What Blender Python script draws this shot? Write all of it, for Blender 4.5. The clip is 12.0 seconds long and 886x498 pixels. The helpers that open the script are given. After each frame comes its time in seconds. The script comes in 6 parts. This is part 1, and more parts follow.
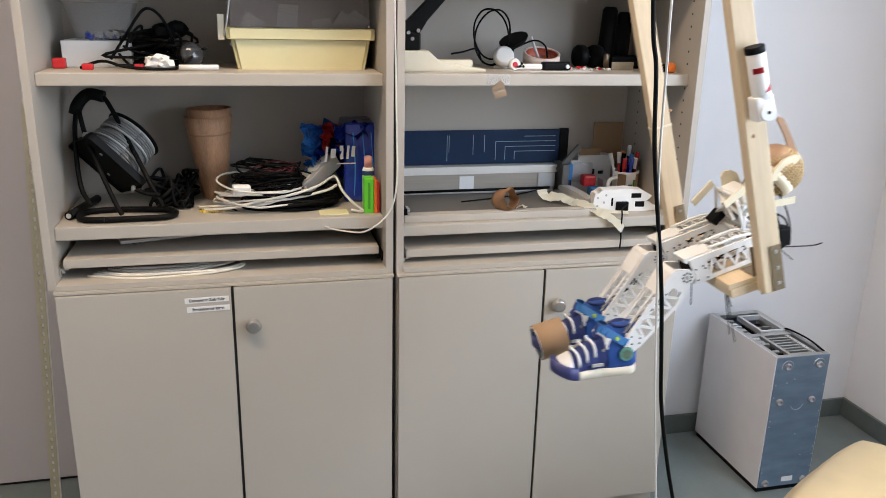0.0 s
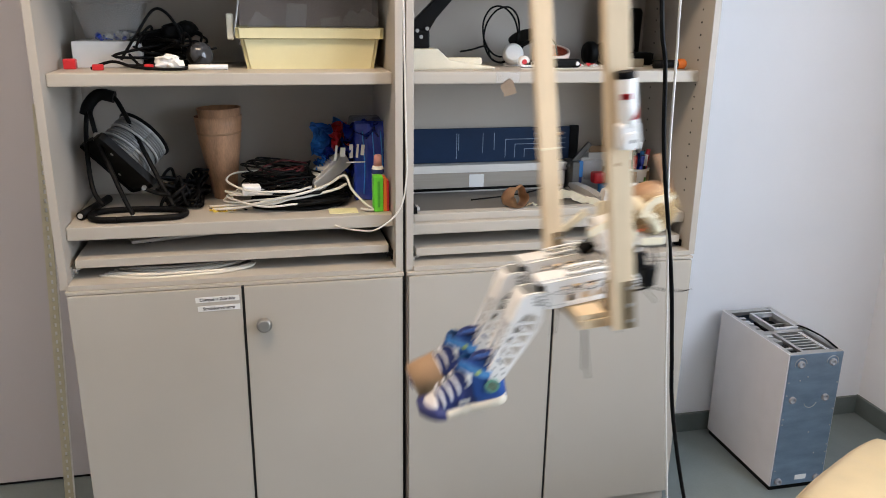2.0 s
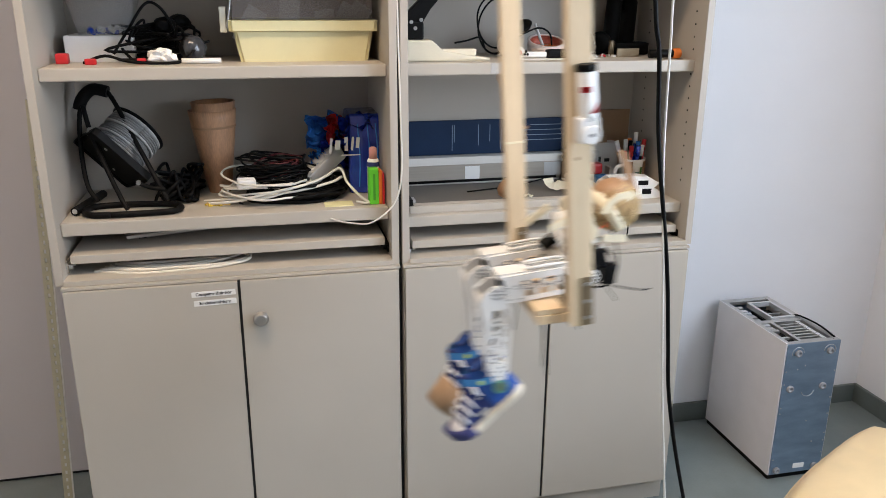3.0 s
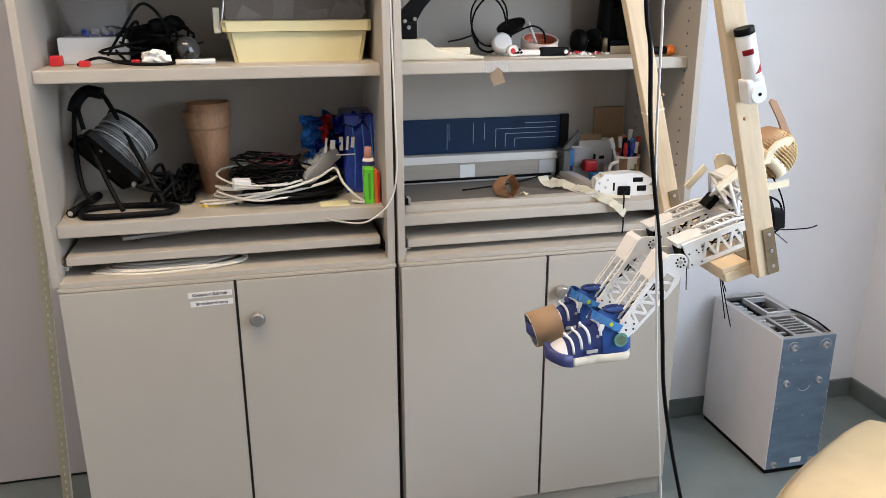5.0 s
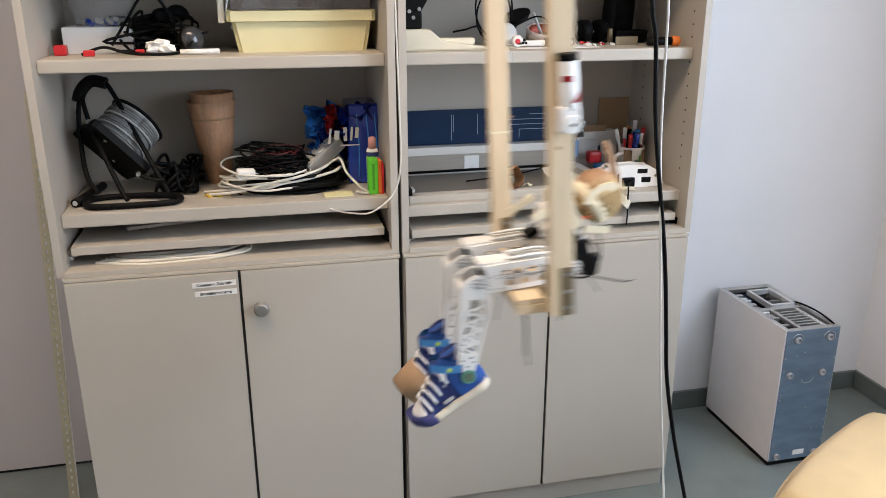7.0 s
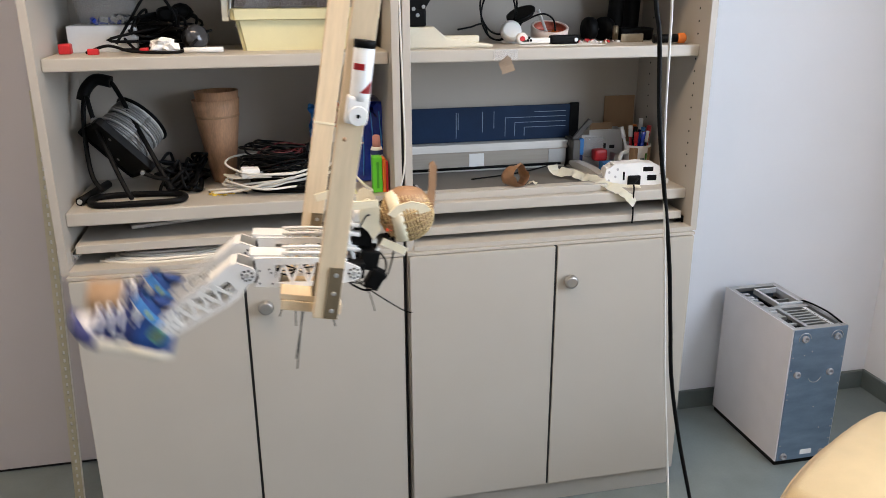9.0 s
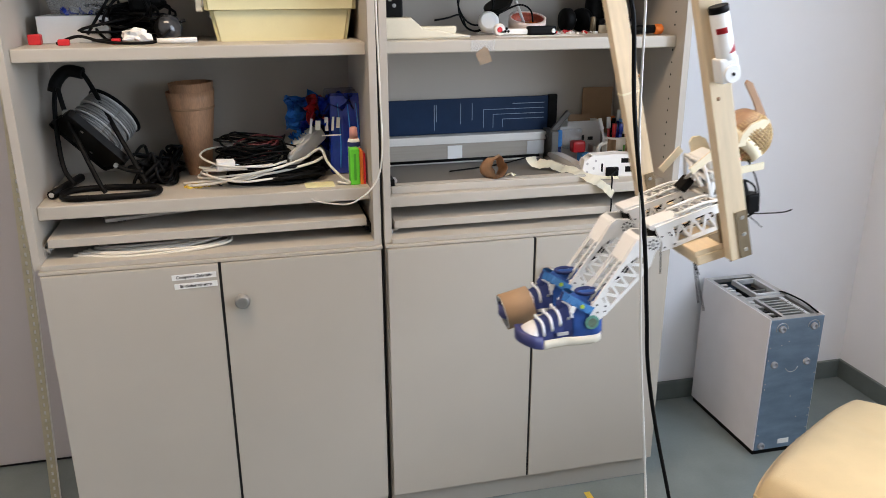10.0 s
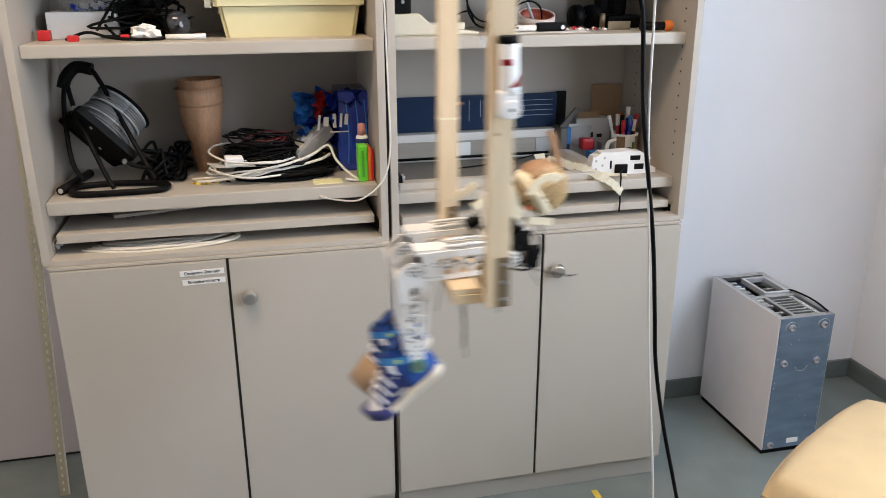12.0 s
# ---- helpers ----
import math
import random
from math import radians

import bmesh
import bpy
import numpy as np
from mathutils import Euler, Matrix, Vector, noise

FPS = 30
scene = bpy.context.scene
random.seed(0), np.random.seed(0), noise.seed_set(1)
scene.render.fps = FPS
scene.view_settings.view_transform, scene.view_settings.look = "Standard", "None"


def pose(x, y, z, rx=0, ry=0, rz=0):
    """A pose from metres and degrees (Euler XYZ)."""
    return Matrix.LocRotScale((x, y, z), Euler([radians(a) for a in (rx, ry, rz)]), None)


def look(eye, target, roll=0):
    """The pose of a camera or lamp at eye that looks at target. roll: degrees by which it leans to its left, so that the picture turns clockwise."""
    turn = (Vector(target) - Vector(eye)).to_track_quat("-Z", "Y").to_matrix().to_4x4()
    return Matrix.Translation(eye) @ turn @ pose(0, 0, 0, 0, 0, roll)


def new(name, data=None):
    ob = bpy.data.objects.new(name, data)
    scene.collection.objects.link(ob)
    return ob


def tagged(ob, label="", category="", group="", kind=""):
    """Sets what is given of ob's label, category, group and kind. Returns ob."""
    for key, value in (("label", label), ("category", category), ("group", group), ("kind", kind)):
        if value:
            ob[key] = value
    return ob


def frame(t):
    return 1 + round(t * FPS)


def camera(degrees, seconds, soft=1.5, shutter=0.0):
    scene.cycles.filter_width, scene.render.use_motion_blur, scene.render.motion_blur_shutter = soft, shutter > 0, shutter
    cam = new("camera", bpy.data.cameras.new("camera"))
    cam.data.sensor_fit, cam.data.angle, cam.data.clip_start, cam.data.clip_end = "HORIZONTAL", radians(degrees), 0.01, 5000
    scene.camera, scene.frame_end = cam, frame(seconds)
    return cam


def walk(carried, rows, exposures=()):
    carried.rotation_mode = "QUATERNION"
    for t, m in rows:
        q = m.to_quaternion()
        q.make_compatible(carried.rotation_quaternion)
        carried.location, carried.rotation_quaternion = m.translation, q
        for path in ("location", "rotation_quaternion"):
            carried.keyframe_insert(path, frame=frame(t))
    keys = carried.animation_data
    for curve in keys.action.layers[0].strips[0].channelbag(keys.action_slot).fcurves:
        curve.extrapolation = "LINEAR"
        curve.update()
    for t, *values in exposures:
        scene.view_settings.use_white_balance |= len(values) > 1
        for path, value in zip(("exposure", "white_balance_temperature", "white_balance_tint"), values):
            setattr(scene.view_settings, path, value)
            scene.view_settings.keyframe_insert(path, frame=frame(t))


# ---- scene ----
cam = camera(58.5, 12.0, soft=0.6, shutter=0.5)
PATH = [
    (0, (-0.336, -1.876, 1.473), (0.117, -0.017, 0.888), 1.3),
    (0.5, (-0.342, -1.879, 1.467), (0.106, -0.02, 0.879), 1.1),
    (1, (-0.34, -1.881, 1.47), (0.074, -0.018, 0.874), 1.0),
    (1.5, (-0.335, -1.873, 1.47), (0.072, -0.005, 0.882), 0.9),
    (2, (-0.331, -1.874, 1.474), (0.093, -0.011, 0.883), 0.8),
    (2.5, (-0.327, -1.876, 1.469), (0.115, -0.019, 0.872), 0.5),
    (3, (-0.326, -1.872, 1.471), (0.102, -0.015, 0.863), 0.3),
    (5, (-0.323, -1.878, 1.47), (0.111, -0.024, 0.861), -0.2),
    (5.5, (-0.319, -1.881, 1.467), (0.111, -0.027, 0.85), -0.2),
    (6, (-0.321, -1.882, 1.469), (0.092, -0.029, 0.839), -0.4),
    (6.5, (-0.322, -1.883, 1.464), (0.085, -0.026, 0.842), -0.7),
    (7, (-0.323, -1.878, 1.47), (0.1, -0.028, 0.839), -0.1),
    (9, (-0.315, -1.875, 1.465), (0.09, -0.021, 0.833), -0.3),
    (9.5, (-0.311, -1.869, 1.461), (0.116, -0.025, 0.816), 0.1),
    (10, (-0.304, -1.871, 1.455), (0.144, -0.031, 0.811), -0.2),
    (10.5, (-0.302, -1.874, 1.457), (0.134, -0.031, 0.815), -0.4),
    (11, (-0.306, -1.879, 1.458), (0.121, -0.035, 0.811), -0.4),
    (11.5, (-0.31, -1.872, 1.455), (0.111, -0.026, 0.808), -0.4),
    (12, (-0.301, -1.868, 1.454), (0.125, -0.026, 0.803), -0.2),
]
walk(cam, [(t, look(eye, target, roll)) for t, eye, target, roll in PATH], ((0, 0.08, 6950, 17), (12, 0.08, 6950, 17)))

# world, lamps
ROOM_X0, ROOM_X1, ROOM_Y0, WALL_Y, CEIL = -2.6, 1.83, -3.6, 0.435, 2.85
world = bpy.data.worlds.new("sky")
scene.world = world
world.use_nodes = True
wn = world.node_tree
sky = wn.nodes.new("ShaderNodeTexSky")
sky.sky_type, sky.sun_disc, sky.sun_elevation, sky.sun_rotation = "NISHITA", False, radians(35), radians(200)
wn.links.new(sky.outputs[0], wn.nodes["Background"].inputs[0])
wn.nodes["Background"].inputs[1].default_value = 0.12


def area(name, m, w, h, watts, rgb):
    lamp = bpy.data.lights.new(name, "AREA")
    lamp.shape, lamp.size, lamp.size_y, lamp.energy, lamp.color = "RECTANGLE", w, h, watts, rgb
    ob = new(name, lamp)
    ob.matrix_world = m
    return ob


area("window_light", look((1.79, -1.75, 1.70), (0, -1.75, 1.45)), 1.75, 1.45, 74, (0.64, 0.81, 1.0))
area("ceiling_lamp_light", look((-0.50, -0.85, 2.74), (-0.50, -0.849, 0)), 1.5, 0.5, 30, (1.0, 0.80, 0.57))

# materials


def mat(name, rgb, rough=0.5, metal=0.0, var=0.08, scale=18.0, bump=0.0, fine=220.0, alpha=1.0, trans=0.0, stretch=(1, 1, 1), emit=0.0, coat=0.0, spec=0.5):
    m = bpy.data.materials.new(name)
    m.use_nodes = True
    nt = m.node_tree
    b = nt.nodes["Principled BSDF"]
    n, l = nt.nodes.new, nt.links.new
    tc, mp = n("ShaderNodeTexCoord"), n("ShaderNodeMapping")
    mp.inputs["Scale"].default_value = stretch
    l(tc.outputs["Object"], mp.inputs[0])
    a, f = n("ShaderNodeTexNoise"), n("ShaderNodeTexNoise")
    a.inputs["Scale"].default_value, f.inputs["Scale"].default_value = scale, fine
    a.inputs["Detail"].default_value = 5
    l(mp.outputs[0], a.inputs[0]), l(mp.outputs[0], f.inputs[0])
    add = n("ShaderNodeMath")
    add.operation = "MULTIPLY_ADD"
    add.inputs[1].default_value = 0.35
    l(f.outputs[0], add.inputs[0]), l(a.outputs[0], add.inputs[2])
    rr = n("ShaderNodeMapRange")
    rr.inputs[1].default_value, rr.inputs[2].default_value = 0.4, 0.95
    rr.inputs[3].default_value, rr.inputs[4].default_value = 1 - var, 1 + var
    l(add.outputs[0], rr.inputs[0])
    mul = n("ShaderNodeMix")
    mul.data_type, mul.blend_type = "RGBA", "MULTIPLY"
    mul.inputs[0].default_value = 1
    mul.inputs[6].default_value = (*rgb, 1)
    l(rr.outputs[0], mul.inputs[7])
    l(mul.outputs[2], b.inputs["Base Color"])
    b.inputs["Roughness"].default_value, b.inputs["Metallic"].default_value = rough, metal
    r2 = n("ShaderNodeMapRange")
    r2.inputs[3].default_value, r2.inputs[4].default_value = max(0, rough - 0.07), min(1, rough + 0.07)
    l(a.outputs[0], r2.inputs[0]), l(r2.outputs[0], b.inputs["Roughness"])
    b.inputs["Alpha"].default_value = alpha
    b.inputs["Transmission Weight"].default_value = trans
    b.inputs["Coat Weight"].default_value = coat
    b.inputs["Specular IOR Level"].default_value = spec
    if emit:
        b.inputs["Emission Color"].default_value = (*rgb, 1)
        b.inputs["Emission Strength"].default_value = emit
    if bump:
        bp = n("ShaderNodeBump")
        bp.inputs["Strength"].default_value, bp.inputs["Distance"].default_value = bump, 0.002
        l(add.outputs[0], bp.inputs["Height"])
        l(bp.outputs[0], b.inputs["Normal"])
    return m


M_CAB = mat("cabinet_laminate", (0.45, 0.41, 0.35), 0.45, var=0.025, scale=5, bump=0.05, fine=900)
M_CABIN = mat("cabinet_inner_laminate", (0.44, 0.398, 0.342), 0.5, var=0.025, scale=5, bump=0.05, fine=900)
# Near-black colour that stands for the shade in gaps and holes.
M_GAP = mat("gap_and_hole_shade", (0.008, 0.008, 0.008), 0.7)
M_WALL = mat("white_wall_paint", (0.84, 0.84, 0.86), 0.85, var=0.03, scale=3, bump=0.12, fine=320)
# Dull colour for the unseen wall, chosen to cut the bounced light.
M_BACKWALL = mat("unseen_wall_bounce_cut", (0.34, 0.33, 0.32), 0.85, var=0.05, scale=3)
M_PANEL = mat("grey_wall_panel", (0.52, 0.48, 0.475), 0.7, var=0.03, scale=2, bump=0.05, fine=500)
M_FLOOR = mat("grey_green_linoleum", (0.185, 0.215, 0.208), 0.42, var=0.13, scale=9, bump=0.03, fine=140)
M_BASE = mat("grey_skirting", (0.13, 0.155, 0.15), 0.5, var=0.1)
M_CEIL = mat("ceiling_paint", (0.8, 0.8, 0.78), 0.9, var=0.02)
M_KNOB = mat("satin_nickel", (0.42, 0.40, 0.37), 0.34, 0.85, var=0.05)
M_STEEL = mat("steel", (0.55, 0.55, 0.54), 0.35, 0.9, var=0.1)
# The blue in this zinc colour stands for reflected window daylight.
M_ZINC = mat("zinc_sheet_blue_reflection", (0.235, 0.325, 0.43), 0.36, 0.75, var=0.16, scale=14, stretch=(1, 1, 3))
M_CASE = mat("white_lacquered_sheet", (0.74, 0.71, 0.715), 0.5, var=0.03)
M_BLACK = mat("black_plastic", (0.0045, 0.0045, 0.0045), 0.5, var=0.2, spec=0.1)
M_RUBBER = mat("black_cable_sheath", (0.004, 0.004, 0.004), 0.5, var=0.2, spec=0.09)
M_WHITE = mat("white_printed_plastic", (0.80, 0.79, 0.76), 0.42, var=0.03, bump=0.15, fine=700, stretch=(1, 1, 4))
M_WHITECABLE = mat("white_cable_sheath", (0.66, 0.64, 0.58), 0.45, var=0.05)
M_BEIGECABLE = mat("beige_cable_sheath", (0.70, 0.65, 0.56), 0.5, var=0.08)
M_PINE = mat("pine_wood", (0.68, 0.53, 0.345), 0.55, var=0.14, scale=7, bump=0.12, fine=60, stretch=(9, 9, 0.7))
M_PINEEND = mat("pine_wood_cross", (0.68, 0.52, 0.33), 0.55, var=0.12, scale=7, bump=0.12, fine=60, stretch=(9, 0.7, 9))
M_BRACKET = mat("tarnished_brass", (0.24, 0.18, 0.11), 0.42, 0.6, var=0.18, scale=40)
M_TAPE = mat("cream_masking_tape", (0.76, 0.67, 0.48), 0.7, var=0.1, bump=0.3, fine=500)
M_KRAFT = mat("brown_packing_tape", (0.36, 0.20, 0.105), 0.5, var=0.15, scale=30, bump=0.2)
M_PACKTAPE = mat("tan_packing_tape", (0.52, 0.31, 0.175), 0.4, var=0.15, scale=40, bump=0.2)
M_CARD = mat("brown_cardboard", (0.37, 0.235, 0.135), 0.8, var=0.08, bump=0.15)
M_VENEER = mat("rolled_wood_veneer", (0.43, 0.235, 0.13), 0.5, var=0.5, scale=3.0, bump=0.25, fine=40, stretch=(9, 9, 1.6))
M_BASKET = mat("woven_cane", (0.54, 0.37, 0.17), 0.6, var=0.18, scale=60)
M_BLUE = mat("blue_canvas", (0.012, 0.075, 0.30), 0.75, var=0.2, scale=40, bump=0.3, fine=900)
M_NAVY = mat("navy_canvas", (0.017, 0.032, 0.14), 0.75, var=0.2, scale=40, bump=0.3, fine=900)
M_NAVYRUB = mat("navy_rubber", (0.030, 0.035, 0.13), 0.5, var=0.1)
M_CREAMRUB = mat("cream_rubber", (0.66, 0.60, 0.48), 0.55, var=0.08)
M_TOE = mat("white_rubber", (0.72, 0.69, 0.67), 0.5, var=0.05)
M_LACE = mat("white_lace", (0.78, 0.78, 0.80), 0.8, var=0.06, bump=0.3, fine=1200)
M_STRAP = mat("light_blue_strap", (0.03, 0.22, 0.55), 0.6, var=0.1)
M_LIME = mat("lime_print", (0.45, 0.62, 0.06), 0.6)
M_BADGE = mat("olive_badge", (0.10, 0.15, 0.10), 0.6, var=0.4, scale=90)
M_BADGERING = mat("teal_badge_rim", (0.09, 0.26, 0.20), 0.6, var=0.3, scale=90)
M_BIN = mat("cream_plastic_bin", (0.70, 0.65, 0.39), 0.45, var=0.03)
M_CLEAR = mat("smoky_clear_plastic", (0.30, 0.25, 0.22), 0.18, alpha=0.42, var=0.15, scale=30)
M_CLEAR2 = mat("clear_plastic", (0.72, 0.73, 0.74), 0.12, alpha=0.16, var=0.05)
M_RED = mat("red_plastic", (0.55, 0.02, 0.025), 0.4)
M_GREEN = mat("green_sponge", (0.12, 0.66, 0.04), 0.6, var=0.08)
M_ORANGE = mat("orange_plastic", (0.72, 0.17, 0.02), 0.5)
M_BLUEP = mat("blue_plastic_film", (0.015, 0.045, 0.36), 0.22, var=0.2, scale=25, bump=0.6, fine=50, coat=0.5)
M_BLUEL = mat("light_blue_film", (0.05, 0.30, 0.80), 0.25, var=0.15, scale=25, bump=0.5, fine=50)
M_PAPER = mat("white_paper", (0.76, 0.75, 0.72), 0.8, var=0.03)
M_SCRAP = mat("pale_masking_tape", (0.90, 0.86, 0.72), 0.7, var=0.06, bump=0.2, fine=400)
M_TANTAPE = mat("tan_tape", (0.46, 0.35, 0.25), 0.45, var=0.1)
M_LEAF = mat("leaf_green_print", (0.10, 0.30, 0.06), 0.5)
M_NOTE = mat("yellow_note", (0.72, 0.68, 0.38), 0.85, var=0.04)
M_YELLOW = mat("yellow_foam", (0.72, 0.50, 0.07), 0.7, var=0.2)
M_TRIMBLUE = mat("dark_blue_plate", (0.006, 0.023, 0.062), 0.5, var=0.15, spec=0.2)
M_TRIMLINE = mat("printed_rule_line", (0.22, 0.32, 0.42), 0.5)
M_RAIL = mat("pale_anodised_rail", (0.70, 0.67, 0.62), 0.42, 0.1, var=0.05, stretch=(0.3, 8, 8))
M_GUARD = mat("brownish_guard", (0.36, 0.32, 0.27), 0.35, 0.1, var=0.08, stretch=(0.3, 8, 8))
M_TRIMGREY = mat("grey_enamel", (0.135, 0.128, 0.116), 0.6, var=0.1, spec=0.3)
M_ALU = mat("aluminium_rail", (0.58, 0.56, 0.52), 0.45, 0.2, var=0.06, stretch=(0.3, 8, 8))
M_CREAMM = mat("ivory_plastic", (0.62, 0.58, 0.46), 0.45, var=0.05)
M_LEATHER = mat("cream_leather", (0.66, 0.49, 0.27), 0.38, var=0.08, scale=12, bump=0.5, fine=420)
M_DARKWOOD = mat("dark_brown_wood", (0.035, 0.018, 0.014), 0.4, var=0.2)
M_STRIP = mat("yellowed_perforated_steel", (0.54, 0.49, 0.35), 0.4, 0.35, var=0.1, scale=30)
M_INK = mat("black_print", (0.02, 0.02, 0.02), 0.7)
M_GREYPL = mat("grey_plastic", (0.44, 0.435, 0.42), 0.45, var=0.06)
M_REELGREY = mat("grey_reel_cable", (0.20, 0.20, 0.195), 0.4, var=0.15)
M_LENS = mat("glass_lens", (0.05, 0.052, 0.056), 0.08, 0.1)
M_LED = mat("red_led", (1.0, 0.03, 0.02), 0.4, emit=2.0)
M_LAMP = mat("lamp_diffuser", (1.0, 0.95, 0.88), 0.6, emit=2.0)
M_SKY = mat("overcast_distance", (0.75, 0.86, 1.0), 1.0, emit=1.6)
M_FRAME = mat("white_window_frame", (0.75, 0.75, 0.74), 0.4)

# mesh helpers


def box(bm, x0, x1, y0, y1, z0, z1, bevel=0.0, m=None):
    r = bmesh.ops.create_cube(bm, size=1)
    v = r["verts"]
    for p in v:
        p.co = Vector(((x0 + x1) / 2 + p.co.x * (x1 - x0), (y0 + y1) / 2 + p.co.y * (y1 - y0), (z0 + z1) / 2 + p.co.z * (z1 - z0)))
    if m is not None:
        bmesh.ops.transform(bm, matrix=m, verts=v)
    if bevel:
        es = {e for p in v for e in p.link_edges}
        bmesh.ops.bevel(bm, geom=list(es), offset=bevel, segments=2, affect="EDGES", profile=0.6)


def smooth_line(pts, n=6):
    """A soft line through the points."""
    p = [Vector(q) for q in pts]
    out = []
    for i in range(len(p) - 1):
        a, b, c, d = p[max(i - 1, 0)], p[i], p[i + 1], p[min(i + 2, len(p) - 1)]
        for k in range(n):
            t = k / n
            out.append(0.5 * ((2 * b) + (c - a) * t + (2 * a - 5 * b + 4 * c - d) * t * t + (3 * b - a - 3 * c + d) * t ** 3))
    return out + [p[-1]]


def tube(bm, pts, r, n=8, soft=6, closed=False):
    p = smooth_line(pts, soft) if soft else [Vector(q) for q in pts]
    rings, ref = [], None
    for i, q in enumerate(p):
        d = (p[min(i + 1, len(p) - 1)] - p[max(i - 1, 0)])
        d = d.normalized() if d.length > 1e-9 else Vector((0, 0, 1))
        if ref is None:
            ref = d.orthogonal().normalized()
        ref = (ref - d * ref.dot(d))
        ref = ref.normalized() if ref.length > 1e-6 else d.orthogonal().normalized()
        w = d.cross(ref)
        rr = r[i] if isinstance(r, list) else r
        rings.append([bm.verts.new(q + (ref * math.cos(2 * math.pi * k / n) + w * math.sin(2 * math.pi * k / n)) * rr) for k in range(n)])
    for a, b in zip(rings, rings[1:]):
        for k in range(n):
            bm.faces.new((a[k], a[(k + 1) % n], b[(k + 1) % n], b[k])).smooth = True
    bm.faces.new(rings[0][::-1]), bm.faces.new(rings[-1])


def lathe(bm, profile, m, n=24, hollow=False):
    """Turn (radius, height) pairs about the z axis of m."""
    rings = []
    for r, h in profile:
        rings.append([bm.verts.new(m @ Vector((r * math.cos(2 * math.pi * k / n), r * math.sin(2 * math.pi * k / n), h))) for k in range(n)])
    for a, b in zip(rings, rings[1:]):
        for k in range(n):
            bm.faces.new((a[k], a[(k + 1) % n], b[(k + 1) % n], b[k])).smooth = True
    if not hollow:
        bm.faces.new(rings[0][::-1]), bm.faces.new(rings[-1])


def slab(bm, outline, y0, y1, m=None, bevel=0.0):
    """Extrude an outline of (x, z) pairs from y0 to y1."""
    before = set(bm.verts)
    a = [bm.verts.new((x, y0, z)) for x, z in outline]
    b = [bm.verts.new((x, y1, z)) for x, z in outline]
    n = len(a)
    fs = [bm.faces.new(a), bm.faces.new(b[::-1])]
    for k in range(n):
        fs.append(bm.faces.new((a[k], b[k], b[(k + 1) % n], a[(k + 1) % n])))
    bmesh.ops.recalc_face_normals(bm, faces=fs)
    if bevel:
        r = bmesh.ops.bevel(bm, geom=list(fs[0].edges) + list(fs[1].edges), offset=bevel, segments=2, affect="EDGES", profile=0.6)
    if m is not None:
        bmesh.ops.transform(bm, matrix=m, verts=[v for v in bm.verts if v not in before])


def thing(name, at, label, category, group="", kind=""):
    ob = new(name)
    ob.location = at
    ob.empty_display_size = 0.05
    return tagged(ob, label, category, group, kind)


def root_of(ob):
    while ob.parent:
        ob = ob.parent
    return ob


def finish(name, bm, material, at):
    bmesh.ops.recalc_face_normals(bm, faces=bm.faces)
    bmesh.ops.translate(bm, vec=-Vector(at), verts=bm.verts)
    me = bpy.data.meshes.new(name)
    bm.to_mesh(me)
    bm.free()
    for mm in (material if isinstance(material, (list, tuple)) else [material]):
        me.materials.append(mm)
    return new(name, me)


def part(name, bm, material, parent, label=""):
    """bm is in the place's metres; it becomes one part of parent."""
    ob = finish(name, bm, material, root_of(parent).location)
    ob.parent = parent
    if label:
        tagged(ob, label)
    return ob


def piece(name, bm, material, at, label, category, group="", kind=""):
    """A thing of one mesh."""
    ob = finish(name, bm, material, at)
    ob.location = at
    return tagged(ob, label, category, group, kind)


def B(*a, **k):
    bm = bmesh.new()
    box(bm, *a, **k)
    return bm


def TUBE(*a, **k):
    bm = bmesh.new()
    tube(bm, *a, **k)
    return bm


def LATHE(*a, **k):
    bm = bmesh.new()
    lathe(bm, *a, **k)
    return bm


def lettering(text, size, m, material, parent, name="lettering"):
    cu = bpy.data.curves.new(name, "FONT")
    cu.body, cu.size, cu.align_x, cu.align_y, cu.offset = text, size, "CENTER", "CENTER", 0.00035
    ob = new(name, cu)
    bpy.context.view_layer.update()
    me = bpy.data.meshes.new_from_object(ob.evaluated_get(bpy.context.evaluated_depsgraph_get()))
    bpy.data.objects.remove(ob)
    me.transform(Matrix.Translation(-root_of(parent).location) @ m)
    me.materials.append(material)
    o = new(name, me)
    o.parent = parent
    return o


